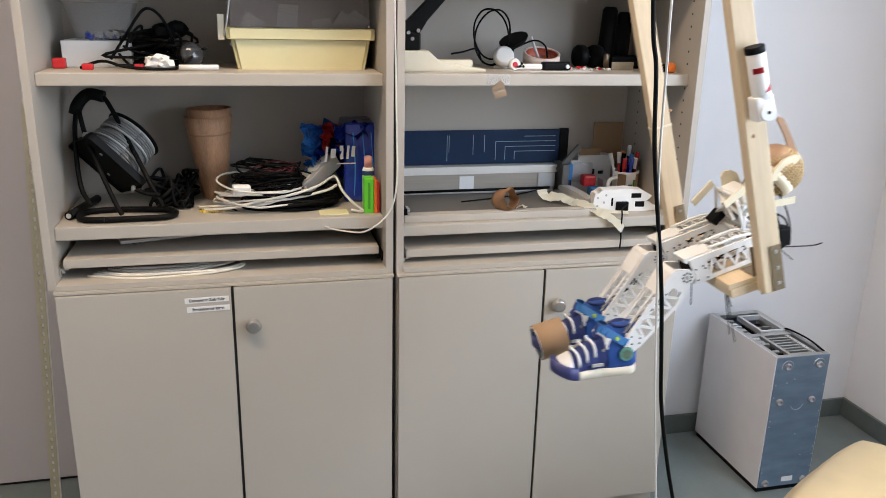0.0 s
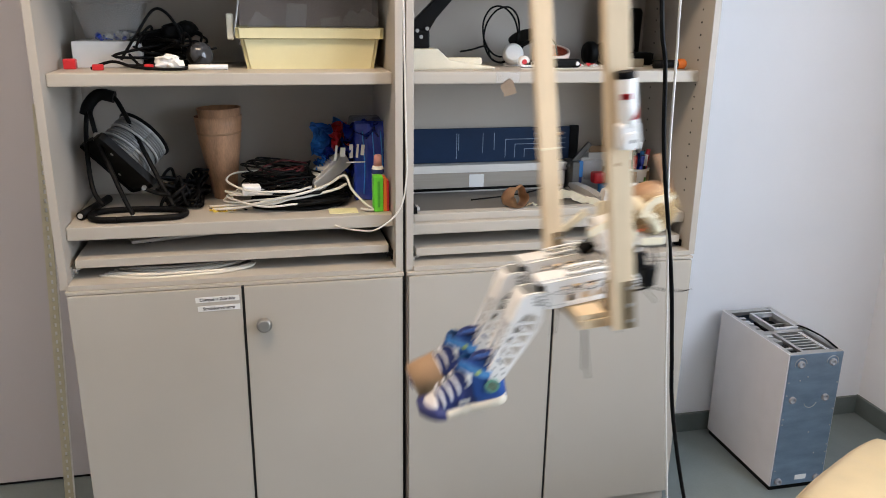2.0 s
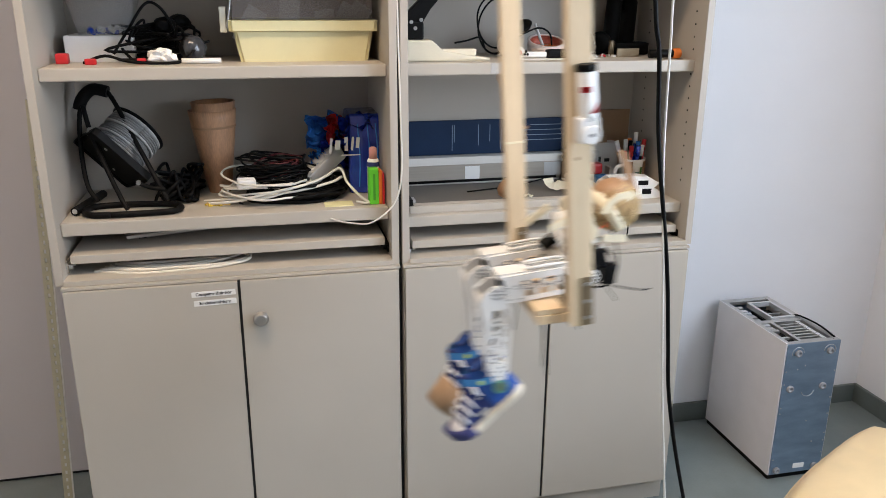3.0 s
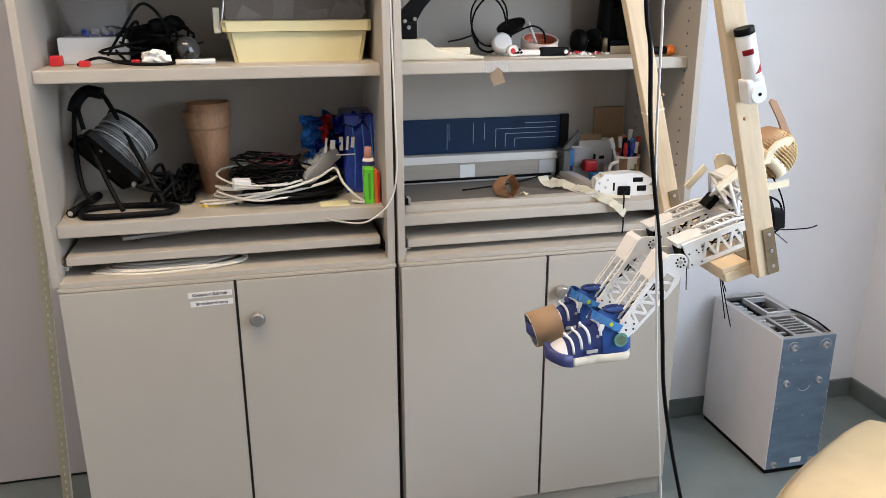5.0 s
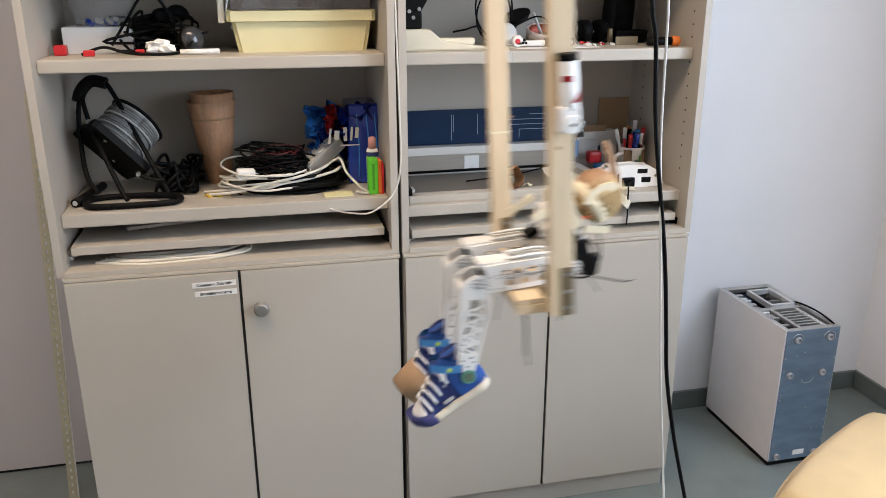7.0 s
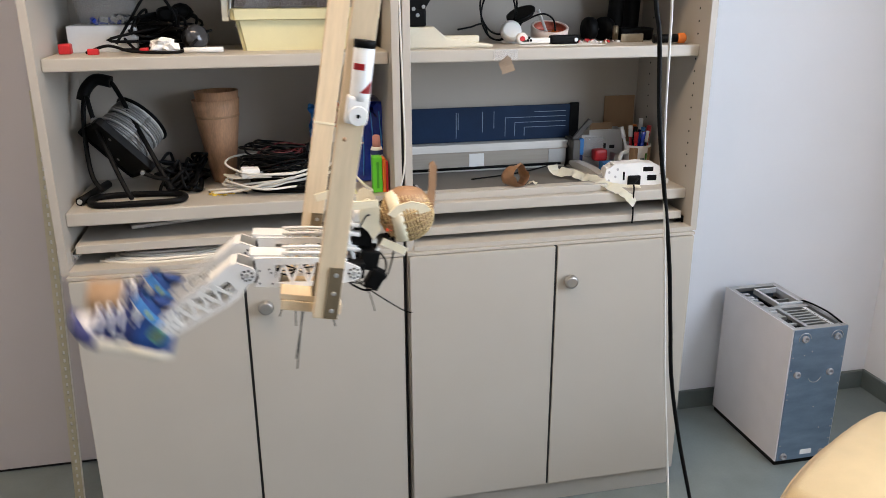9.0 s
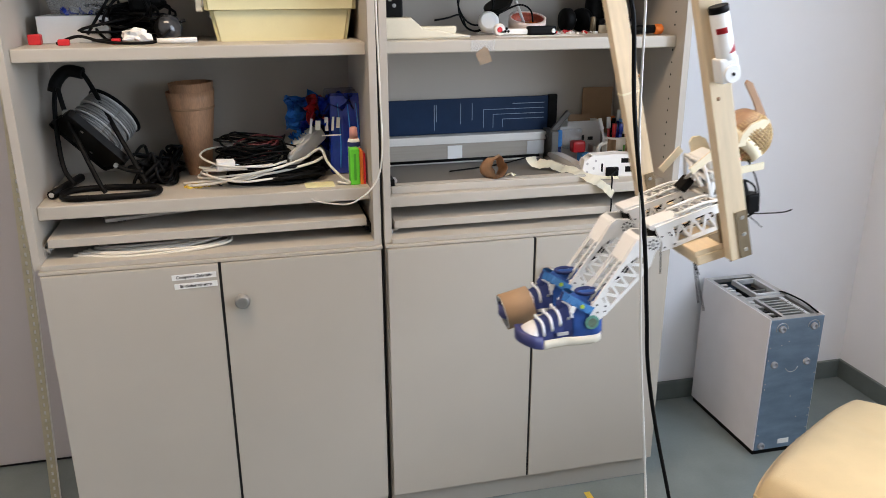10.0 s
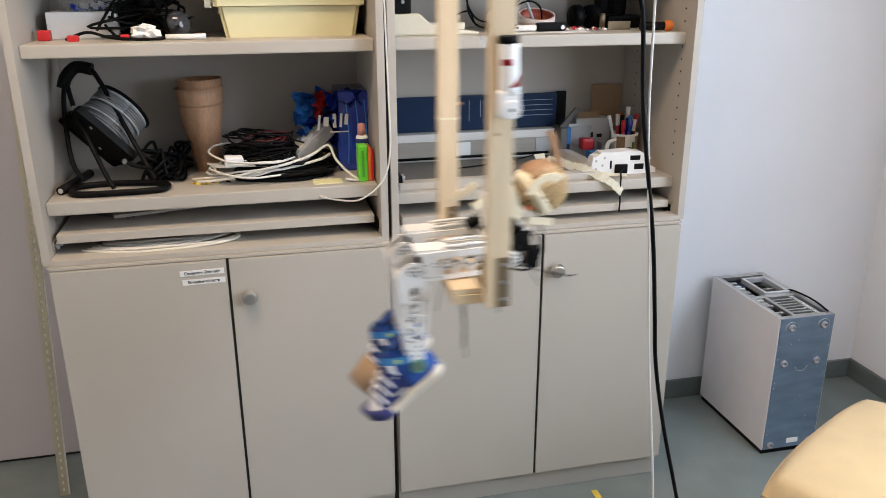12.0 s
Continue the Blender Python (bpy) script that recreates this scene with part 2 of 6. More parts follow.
# the room
def room():
    tagged(piece("floor", B(ROOM_X0 - 0.1, ROOM_X1 + 0.1, ROOM_Y0 - 0.1, 0.66, -0.1, 0), M_FLOOR, (0, 0, -0.1), "grey-green linoleum floor with a dull shine", "floor"), kind="structure")
    tagged(piece("ceiling", B(ROOM_X0 - 0.1, ROOM_X1 + 0.1, ROOM_Y0 - 0.1, 0.66, CEIL, CEIL + 0.1), M_CEIL, (0, 0, CEIL), "plain white ceiling", "ceiling"), kind="structure")
    tagged(piece("wall_north", B(-0.80, ROOM_X1 + 0.1, WALL_Y, 0.64, 0, CEIL), M_WALL, (0.5, WALL_Y, 0), "white painted wall behind the cabinets", "wall"), kind="structure")
    tagged(piece("wall_west", B(ROOM_X0 - 0.1, ROOM_X0, ROOM_Y0, 0.54, 0, CEIL), M_WALL, (ROOM_X0, 0, 0), "white painted side wall", "wall"), kind="structure")
    tagged(piece("wall_panel", B(ROOM_X0, -0.80, 0.54, 0.64, 0.012, CEIL), M_PANEL, (-1.5, 0.54, 0), "smooth light grey wall panel with a dark shadow gap at the floor", "wall"), kind="structure")
    # Black strip stands for the shadow gap below the panel.
    tagged(piece("floor_gap_shade", B(ROOM_X0, -0.80, 0.548, 0.64, 0, 0.012), M_GAP, (-1.5, 0.54, 0), "black strip for the shadow gap under the wall panel", "joint"), kind="structure")
    bm = bmesh.new()
    box(bm, 0.8, ROOM_X1 - 0.014, WALL_Y - 0.012, WALL_Y, 0, 0.072, 0.003)
    tagged(piece("baseboard_north", bm, M_BASE, (1.3, WALL_Y, 0), "dark grey rubber skirting", "skirting"), kind="structure")
    tagged(piece("baseboard_east", B(ROOM_X1 - 0.012, ROOM_X1, ROOM_Y0, WALL_Y, 0, 0.072, 0.003), M_BASE, (ROOM_X1, 0, 0), "dark grey rubber skirting", "skirting"), kind="structure")
    # Out of view; its dull grey keeps bounce out of the shelves.
    tagged(piece("wall_south", B(ROOM_X0, ROOM_X1, ROOM_Y0 - 0.1, ROOM_Y0, 0, CEIL), M_BACKWALL, (0, ROOM_Y0, 0), "unseen wall kept dull grey to cut bounced light", "wall"), kind="structure")
    # side wall with a window opening
    wy0, wy1, wz0, wz1 = -2.65, -0.85, 0.95, 2.45
    bm = bmesh.new()
    xa, xb = ROOM_X1, ROOM_X1 + 0.1
    box(bm, xa, xb, ROOM_Y0, wy0, 0, CEIL)
    box(bm, xa, xb, wy1, WALL_Y, 0, CEIL)
    box(bm, xa, xb, wy0, wy1, 0, wz0)
    box(bm, xa, xb, wy0, wy1, wz1, CEIL)
    tagged(piece("wall_east", bm, M_WALL, (ROOM_X1, 0, 0), "white painted side wall with a window", "wall"), kind="structure")
    win = thing("window_1", (ROOM_X1, -1.75, wz0), "white framed window with daylight", "window", kind="structure")
    for a, b in ((wy0, wy0 + 0.06), (-1.78, -1.72), (wy1 - 0.06, wy1)):
        part("window_frame", B(xa + 0.04, xa + 0.09, a, b, wz0 + 0.06, wz1 - 0.06), M_FRAME, win)
    for a, b in ((wz0, wz0 + 0.06), (wz1 - 0.06, wz1)):
        part("window_frame", B(xa + 0.04, xa + 0.09, wy0, wy1, a, b), M_FRAME, win)
    tagged(piece("backdrop", B(4.5, 4.6, -6, 3, -1, 6), M_SKY, (4.5, -1.5, 0), "pale overcast distance outside the window", "backdrop"), kind="structure")
    lamp = thing("ceiling_light", (-0.50, -0.85, CEIL), "flat ceiling light with a white diffuser", "ceiling light")
    part("frame", B(-1.27, 0.27, -1.12, -0.58, 2.775, CEIL, 0.004), M_FRAME, lamp)
    part("diffuser", B(-1.25, 0.25, -1.1, -0.6, 2.763, 2.775), M_LAMP, lamp)


room()

# cabinets
DOOR_Z0, DOOR_Z1 = 0.076, 0.8125


def lower_cabinet(x0, x1, mid, knob_x):
    cab = thing("base_cabinet", ((x0 + x1) / 2, 0.2, 0), "light grey laminate base cabinet with two closed doors", "cabinet", "base cabinets")
    bm = bmesh.new()
    box(bm, x0 + 0.002, x0 + 0.02, 0.022, 0.42, 0.07, 0.811)
    box(bm, x1 - 0.02, x1 - 0.002, 0.022, 0.42, 0.07, 0.811)
    box(bm, x0 + 0.02, x1 - 0.02, 0.022, 0.42, 0.07, 0.088)
    box(bm, x0 + 0.02, x1 - 0.02, 0.405, 0.42, 0.088, 0.811)
    part("body", bm, M_CABIN, cab)
    part("plinth", B(x0 + 0.003, x1 - 0.003, 0.028, 0.41, 0, 0.069, 0.001), M_CAB, cab)
    part("top_board", B(x0 + 0.001, x1 - 0.001, 0.006, 0.42, 0.8115, 0.819, 0.001), M_CAB, cab)
    left = part("door", B(x0 + 0.005, mid - 0.0035, 0, 0.018, DOOR_Z0, DOOR_Z1 - 0.003, 0.0015), M_CAB, cab)
    right = part("door", B(mid + 0.0035, x1 - 0.006, 0, 0.018, DOOR_Z0, DOOR_Z1 - 0.003, 0.0015), M_CAB, cab)
    # Black fill stands for the shade in the gap between the doors.
    part("door_gap_shade", B(mid - 0.0032, mid + 0.0032, 0.004, 0.02, DOOR_Z0, DOOR_Z1 - 0.003), M_GAP, cab, "black fill for the shade in the gap between the doors")
    kn = Matrix.Translation((knob_x, 0, 0.712)) @ pose(0, 0, 0, 90, 0, 0)
    bm = LATHE([(0.0105, 0), (0.0105, 0.008), (0.0175, 0.010), (0.019, 0.012), (0.019, 0.017), (0.0165, 0.0185), (0.0165, 0.024), (0.0150, 0.026), (0.011, 0.0264)], kn, 28)
    part("knob", bm, M_KNOB, right, "round satin metal knob")
    return cab, left


def shelf_pin_holes(parent, x, side):
    k = 0
    for yy in (0.075, 0.33):
        for z in np.arange(0.99, 1.6, 0.032):
            bm = LATHE([(0.0028, 0), (0.0028, 0.0008)], Matrix.Translation((x, yy, z)) @ pose(0, 0, 0, 0, side * 90, 0), 8)
            part("pin_hole", bm, M_GAP, parent)


def upper_cabinet(x0, x1, tray_z, mid, holes):
    cab = thing("open_shelf_unit", ((x0 + x1) / 2, 0.2, 0.8195), "light grey open shelf unit standing on a base cabinet", "shelf unit", "shelf units")
    zt = 2.05
    xa, xb = x0 + 0.019, x1 - 0.019
    a = part("side_panel", B(x0, xa, 0.02, 0.42, 0.8195, zt, 0.0015), M_CABIN, cab)
    b = part("side_panel", B(xb, x1, 0.02, 0.42, 0.8195, zt, 0.0015), M_CABIN, cab)
    part("back_panel", B(xa, xb, 0.408, 0.42, 0.8195, zt), M_CABIN, cab)
    part("top_panel", B(x0 - 0.001, x1 + 0.001, 0.02, 0.42, zt + 0.0005, zt + 0.022), M_CAB, cab)
    part("bottom_board", B(xa, xb, 0.014, 0.4075, 0.8195, 0.832, 0.0012), M_CAB, cab)
    # The highest shelf is out of view, set low to shade the space below.
    for z, zz in (mid, (1.286, 1.316), (1.53, 1.56)):
        part("shelf", B(xa + 0.0005, xb - 0.0005, 0.06, 0.4075, z, zz, 0.0035), M_CAB, cab)
    tray = part("pull_out_tray", B(xa + 0.013, xb - 0.013, 0.052, 0.39, tray_z, tray_z + 0.021, 0.002), M_CAB, cab)
    for x, s in ((xa + 0.0005, 1), (xb - 0.0005, -1)):
        bm = bmesh.new()
        box(bm, min(x, x + s * 0.004), max(x, x + s * 0.004), 0.06, 0.38, tray_z - 0.022, tray_z + 0.003)
        box(bm, min(x + s * 0.004, x + s * 0.022), max(x + s * 0.004, x + s * 0.022), 0.06, 0.38, tray_z - 0.006, tray_z - 0.003)
        lathe(bm, [(0.007, 0), (0.007, 0.008)], Matrix.Translation((x + s * 0.004, 0.075, tray_z - 0.012)) @ pose(0, 0, 0, 0, 90 * s, 0), 12)
        part("slide_rail", bm, M_STEEL if s > 0 else M_BLACK, tray, "drawer slide with a small roller")
    if holes:
        shelf_pin_holes(b, xb, -1)
    return cab


cab_l, label_door = lower_cabinet(-0.807, -0.003, -0.404, -0.357)
cab_r, _ = lower_cabinet(0.003, 0.807, 0.403, 0.442)
shelf_l = upper_cabinet(-0.819, -0.004, 0.862, (0.928, 0.961), False)
shelf_r = upper_cabinet(0.004, 0.817, 0.847, (0.902, 0.931), True)
# Black strip stands for the shade in the seam between the cabinets.
piece("seam_gap_shade", B(-0.0029, 0.0029, 0.03, 0.41, 0.001, 2.05), M_GAP, (0, 0.03, 0), "black strip for the shade in the gap between the two cabinets", "seam strip")


def door_label(text, x0, x1, z, tilt):
    m = Matrix.Translation(((x0 + x1) / 2, -0.0006, z)) @ pose(0, 0, 0, 0, -tilt, 0)
    bm = B(-(x1 - x0) / 2, (x1 - x0) / 2, -0.0005, 0.0005, -0.0068, 0.0068, m=m)
    lab = part("label", bm, M_PAPER, label_door, "white printed paper label")
    lettering(text, 0.0104, m @ Matrix.Translation((0, -0.0009, 0)) @ pose(0, 0, 0, 90, 0, 0), M_INK, label_door)


door_label("Computer Zubeh\u00f6r", -0.516, -0.413, 0.783, 1.0)
door_label("Steckdosenleisten", -0.512, -0.412, 0.760, 1.0)

# computer tower, chair, cables, strip

M_BRIGHT = mat("bright_zinc", (0.62, 0.64, 0.66), 0.35, 0.4, var=0.1)
M_FOOT = mat("grey_rubber_foot", (0.30, 0.30, 0.31), 0.5, var=0.1)


def computer_tower():
    x0, x1, y0, y1, h = 1.18, 1.371, 0.026, 0.402, 0.476
    t = thing("computer_tower", ((x0 + x1) / 2, 0.2, 0), "white computer tower standing on its end, feet outward, partly open", "computer")
    bm = bmesh.new()
    box(bm, x0, x0 + 0.004, y0 + 0.004, y1, 0.018, h)
    part("side_cover", bm, M_CASE, t)
    part("side_cover", B(x1 - 0.004, x1, y0 + 0.004, y1, 0.018, h - 0.002), M_CASE, t)
    part("base_rim", B(x0 + 0.003, x1 - 0.003, y0 + 0.008, y1 - 0.006, 0, 0.019, 0.003), M_BLACK, t, "black front bezel it stands on")
    plate = part("bottom_plate", B(x0 + 0.004, x1 - 0.004, y0, y0 + 0.004, 0.02, h - 0.002, 0.001), M_ZINC, t, "zinc bottom plate with feet and rivets")
    for fx, fz in ((0.22, 0.93), (0.80, 0.93), (0.16, 0.68), (0.76, 0.68), (0.13, 0.075), (0.85, 0.075)):
        m = Matrix.Translation((x0 + fx * (x1 - x0), y0, fz * h)) @ pose(0, 0, 0, 90, 0, 0)
        part("foot", LATHE([(0.0118, 0), (0.0118, 0.005), (0.0098, 0.008), (0.0055, 0.008), (0.0055, 0.004), (0.001, 0.004)], m, 20), M_FOOT, plate, "round grey foot")
    for cx, cz, r, a0, a1 in ((0.22, 0.93, 0.02, 0, 200), (0.80, 0.93, 0.02, -20, 180), (0.5, 0.66, 0.022, 200, 345)):
        pts = [(x0 + cx * (x1 - x0) + r * math.cos(radians(a)), y0 - 0.0005, cz * h + r * math.sin(radians(a))) for a in np.linspace(a0, a1, 9)]
        part("embossed_arc", TUBE(pts, 0.0012, 5, 2), M_STEEL, plate)
    rnd = random.Random(4)
    for k in range(16):
        fx, fz = rnd.choice((0.05, 0.95, rnd.uniform(0.2, 0.8))), rnd.uniform(0.1, 0.95)
        part("rivet", LATHE([(0.0025, 0), (0.002, 0.0012)], Matrix.Translation((x0 + fx * (x1 - x0), y0, fz * h)) @ pose(0, 0, 0, 90, 0, 0), 8), M_STEEL, plate)
    part("pale_patch", B(x0 + 0.085, x0 + 0.125, y0 - 0.0008, y0, 0.035, 0.052), M_PAPER, plate, "small white patch for the bright reflection on the guard")
    # open end with a frame of bars
    bm = bmesh.new()
    z0, z1 = h - 0.014, h - 0.001
    box(bm, x0 + 0.004, x0 + 0.018, y0 + 0.004, y1, z0, z1)
    box(bm, x1 - 0.022, x1 - 0.004, y0 + 0.004, y1, z0, z1)
    for a, b in ((0.004, 0.022), (0.165, 0.185), (0.352, 0.376)):
        box(bm, x0 + 0.018, x1 - 0.022, y0 + a, y0 + b, z0, z1 - 0.001)
    box(bm, x0 + 0.055, x0 + 0.067, y0 + 0.022, y0 + 0.165, z0, z1 - 0.001)
    part("end_frame", bm, M_STEEL, t, "open metal frame of the rear end")
    part("inner_tray", B(x0 + 0.006, x1 - 0.006, y0 + 0.006, y1 - 0.004, 0.40, 0.405), M_BLACK, t)
    part("rear_wall", B(x0 + 0.004, x1 - 0.004, y1 - 0.003, y1, 0.018, z0), M_ZINC, t)
    # slots across the near half, with gaps between the covers
    for k in range(7):
        y = y0 + 0.027 + k * 0.0195
        part("slot_cover", B(x0 + 0.070, x1 - 0.048, y, y + 0.007, z0 + 0.001, z1 - 0.004), M_STEEL, t)
        part("slot_screw", LATHE([(0.003, 0), (0.003, 0.002)], Matrix.Translation((x1 - 0.040, y + 0.004, z1 - 0.003)), 8), M_BRIGHT, t)
    part("slot_rail", B(x1 - 0.047, x1 - 0.034, y0 + 0.0225, y0 + 0.1645, z0, z1 - 0.003), M_BRIGHT, t)
    # raised surround of the power supply opening
    for q in ((0.075, 0.165, 0.190, 0.200), (0.075, 0.165, 0.318, 0.328), (0.075, 0.085, 0.201, 0.317), (0.155, 0.165, 0.201, 0.317)):
        part("surround", B(x0 + q[0], x0 + q[1], y0 + q[2], y0 + q[3], z0, z1 + 0.004, 0.001), M_BRIGHT, t)
    # Black slab stands for the shaded inside of the opening.
    part("dark_inside", B(x0 + 0.086, x0 + 0.154, y0 + 0.202, y0 + 0.316, z0 - 0.02, z0 - 0.012), M_BLACK, t)
    part("cross_brace", B(x0 + 0.0855, x0 + 0.1545, y0 + 0.248, y0 + 0.254, z0 - 0.004, z0 + 0.004), M_STEEL, t)
    # column of ports
    part("port_shield", B(x0 + 0.022, x0 + 0.052, y0 + 0.03, y0 + 0.345, z0 - 0.008, z0 - 0.002), M_BLACK, t)
    rnd = random.Random(14)
    y = 0.034
    while y < 0.325:
        w = rnd.uniform(0.008, 0.02)
        part("port", B(x0 + 0.025, x0 + 0.049, y0 + y, y0 + y + w, z0 - 0.0015, z0 + rnd.uniform(0.004, 0.010), 0.001), rnd.choice((M_BRIGHT, M_STEEL, M_BLACK)), t)
        y += w + rnd.uniform(0.006, 0.014)
    part("lever", TUBE([(x1 - 0.012, y0 + 0.02, h), (x1 - 0.008, y0 + 0.1, h + 0.006), (x1 - 0.012, y0 + 0.19, h + 0.002), (x1 - 0.03, y0 + 0.2, h)], 0.003, 6), M_BLACK, t)


computer_tower()


def armchair():
    c = thing("upholstered_chair", (0.960, -0.795, 0.018), "cream leather chair seat with piped edge on a dark frame", "chair")
    turn = Matrix.Translation((0.960, -0.795, 0.018)) @ pose(0, 0, 0, 0, 0, 30)
    bm = bmesh.new()
    n, w, d = 44, 0.275, 0.275
    rows = []
    for i in range(n + 1):
        row = []
        for j in range(n + 1):
            u, v = -1 + 2 * i / n, -1 + 2 * j / n
            e = max(abs(u), abs(v))
            # squircle plan
            k = 1 - 0.10 * (u * u) * (v * v)
            z = 0.485 + 0.03 * (1 - u ** 4) * (1 - v ** 4) - 0.05 * max(0, e - 0.86) / 0.14 * max(0, e - 0.86) / 0.14
            z -= 0.007 * math.exp(-((v + 0.12 * u * u) / 0.03) ** 2) + 0.002 * math.exp(-((u - 0.35 * v) / 0.025) ** 2)
            row.append(bm.verts.new(turn @ Vector((u * w * k, v * d * k, z))))
        rows.append(row)
    for i in range(n):
        for j in range(n):
            bm.faces.new((rows[i][j], rows[i + 1][j], rows[i + 1][j + 1], rows[i][j + 1])).smooth = True
    r = bmesh.ops.extrude_edge_only(bm, edges=[e for e in bm.edges if e.is_boundary])
    vs = [g for g in r["geom"] if isinstance(g, bmesh.types.BMVert)]
    for q in vs:
        q.co.z = 0.395
    bmesh.ops.contextual_create(bm, geom=[e for e in bm.edges if e.is_boundary])
    seat = part("seat", bm, M_LEATHER, c)
    edge = []
    for k in range(65):
        a = 2 * math.pi * k / 64
        u, v = math.cos(a), math.sin(a)
        e = max(abs(u), abs(v))
        u, v = u / e, v / e
        q = 1 - 0.10 * u * u * v * v
        edge.append(turn @ Vector((u * w * q * 0.985, v * d * q * 0.985, 0.448)))
    part("piping", TUBE(edge, 0.004, 6, 0), M_LEATHER, seat)
    bm = bmesh.new()
    box(bm, -0.22, 0.22, -0.22, 0.22, 0.35, 0.394, 0.01, m=turn)
    part("frame", bm, M_DARKWOOD, c, "dark brown wooden frame")
    for sx in (-1, 1):
        for sy in (-1, 1):
            a = turn @ Vector((sx * 0.2, sy * 0.2, 0.35))
            b = turn @ Vector((sx * 0.23, sy * 0.23, 0))
            part("leg", TUBE([a, b], [0.022, 0.015], 10, 0), M_DARKWOOD, c)


armchair()


def hanging_cables():
    y = -0.88
    piece("black_cable", TUBE([(0.10, y, CEIL), (0.15, y, 1.9), (0.183, y, 1.49), (0.197, y, 1.40), (0.208, y, 1.28), (0.238, y, 1.10), (0.252, y, 0.98), (0.262, y, 0.89), (0.285, y, 0.78), (0.322, y, 0.64), (0.37, y, 0.45), (0.44, y, 0.2), (0.50, y, 0.02), (0.66, y + 0.02, 0.008)], 0.0031, 10, 10), M_RUBBER, (0.26, y, 0.02), "black cable hanging from above", "cable")
    piece("white_cable", TUBE([(0.19, y, CEIL), (0.208, y, 1.6), (0.212, y, 1.42), (0.217, y, 1.26), (0.231, y, 1.11), (0.25, y, 0.9), (0.279, y, 0.65), (0.30, y, 0.4), (0.32, y, 0.02), (0.40, y - 0.1, 0.006)], 0.0019, 8, 10), M_WHITECABLE, (0.24, y, 0.02), "thin white cable hanging beside the black one", "cable")
    piece("seam_cable", TUBE([(-0.008, -0.003, 2.0), (-0.006, -0.002, 1.5), (-0.001, -0.004, 1.2), (0.0, -0.004, 1.06), (-0.02, -0.006, 0.985), (-0.075, -0.008, 0.942), (-0.12, 0.02, 0.934), (-0.17, 0.06, 0.938), (-0.19, 0.09, 0.9535)], 0.0022, 8, 10), M_WHITECABLE, (0, 0, 0.93), "thin white cable running down the cabinet seam", "cable")


hanging_cables()


def perforated_strip():
    m = Matrix.Translation((-0.950, 0.32, 0)) @ pose(0, 0, 0, 0, 2.9, 0)
    s = thing("perforated_rail", (-0.942, 0.32, 0), "yellowed perforated steel rail leaning beside the cabinet", "rail")
    bm = bmesh.new()
    L = 1.22
    box(bm, -0.011, -0.004, 0, 0.002, 0, L, m=m)
    box(bm, 0.002, 0.010, 0, 0.002, 0, L, m=m)
    n = int(L / 0.025)
    for k in range(n + 1):
        box(bm, -0.004, 0.002, 0, 0.002, k * 0.025, k * 0.025 + 0.013, m=m)
    part("slotted_face", bm, M_STRIP, s)
    part("side_flange", B(-0.013, -0.011, 0, 0.02, 0, L, m=m), M_STRIP, s)
    # Added pale strip brightens the slots; its long top is a pale edge line.
    part("back_piece", B(-0.010, 0.014, 0.003, 0.005, 0, 1.75, m=m), M_PAPER, s, "pale strip added behind the slots so that they look bright")


perforated_strip()

# ---- swing and robot, in the swing's own space: origin at the pivot, beams downwards
PIVOT = (0.0655, -0.56, 2.758)
ARM = 1.823
SWING_YAW = -0.033
HIP = (0.044, 0.058)
THIGH, SHIN, LEAN0 = 0.173, 0.165, 38.0
LEGS_Y = (-0.058, 0.054)
BODY_Y = -0.004


def rot(a):
    """Turn in the swing plane, counter-clockwise for the viewer."""
    return Matrix.Rotation(-radians(a), 4, "Y")


def swing():
    s = thing("wooden_swing", (0, 0, 0), "pale pine swing of two long beams and a seat board", "swing")
    for y, dx in ((-0.14, 0.0), (0.172, -0.0195)):
        bm = B(dx - 0.0195, dx + 0.0195, y - 0.012, y + 0.012, -ARM, 0.05, 0.002)
        part("beam", bm, M_PINE, s)
        part("bracket", B(dx - 0.003, dx + 0.0185, y - 0.0145, y - 0.0125, -ARM + 0.002, -ARM + 0.088, 0.0005), M_BRACKET, s, "tarnished angle bracket")
        for h in (0.016, 0.045, 0.076):
            part("screw", LATHE([(0.0038, 0), (0.003, 0.0016)], Matrix.Translation((dx + 0.008, y - 0.0147, -ARM + h)) @ pose(0, 0, 0, 90, 0, 0), 10), M_STEEL, s)
        if y > 0:
            part("clamp_band", B(dx - 0.0202, dx + 0.0202, y - 0.0127, y + 0.0127, -ARM + 0.26, -ARM + 0.264), M_TAPE, s, "thin tape band")
    part("bracket", B(-0.024, 0.0, -0.127, -0.085, -ARM + 0.0277, -ARM + 0.0297, 0.0005), M_BRACKET, s)
    part("bracket", B(-0.024, -0.0, -0.1275, -0.1255, -ARM + 0.03, -ARM + 0.085, 0.0005), M_BRACKET, s)
    part("seat_board", B(-0.0705, 0.026, -0.128, 0.158, -ARM, -ARM + 0.017, 0.0015), M_PINEEND, s)
    part("seat_board", B(-0.073, 0.022, -0.127, 0.157, -ARM + 0.0172, -ARM + 0.0275, 0.0015), M_PINEEND, s)
    rnd = random.Random(3)
    for y in (-0.1525, 0.1595):
        for h in (0.29, 0.62, 0.9):
            part("knot", LATHE([(0.0035, 0), (0.001, 0.0004)], Matrix.Translation((rnd.uniform(-0.012, 0.012), y + 0.0003, -ARM + h)) @ pose(0, 0, 0, 90, 0, 0), 10), M_KRAFT, s)
    return s


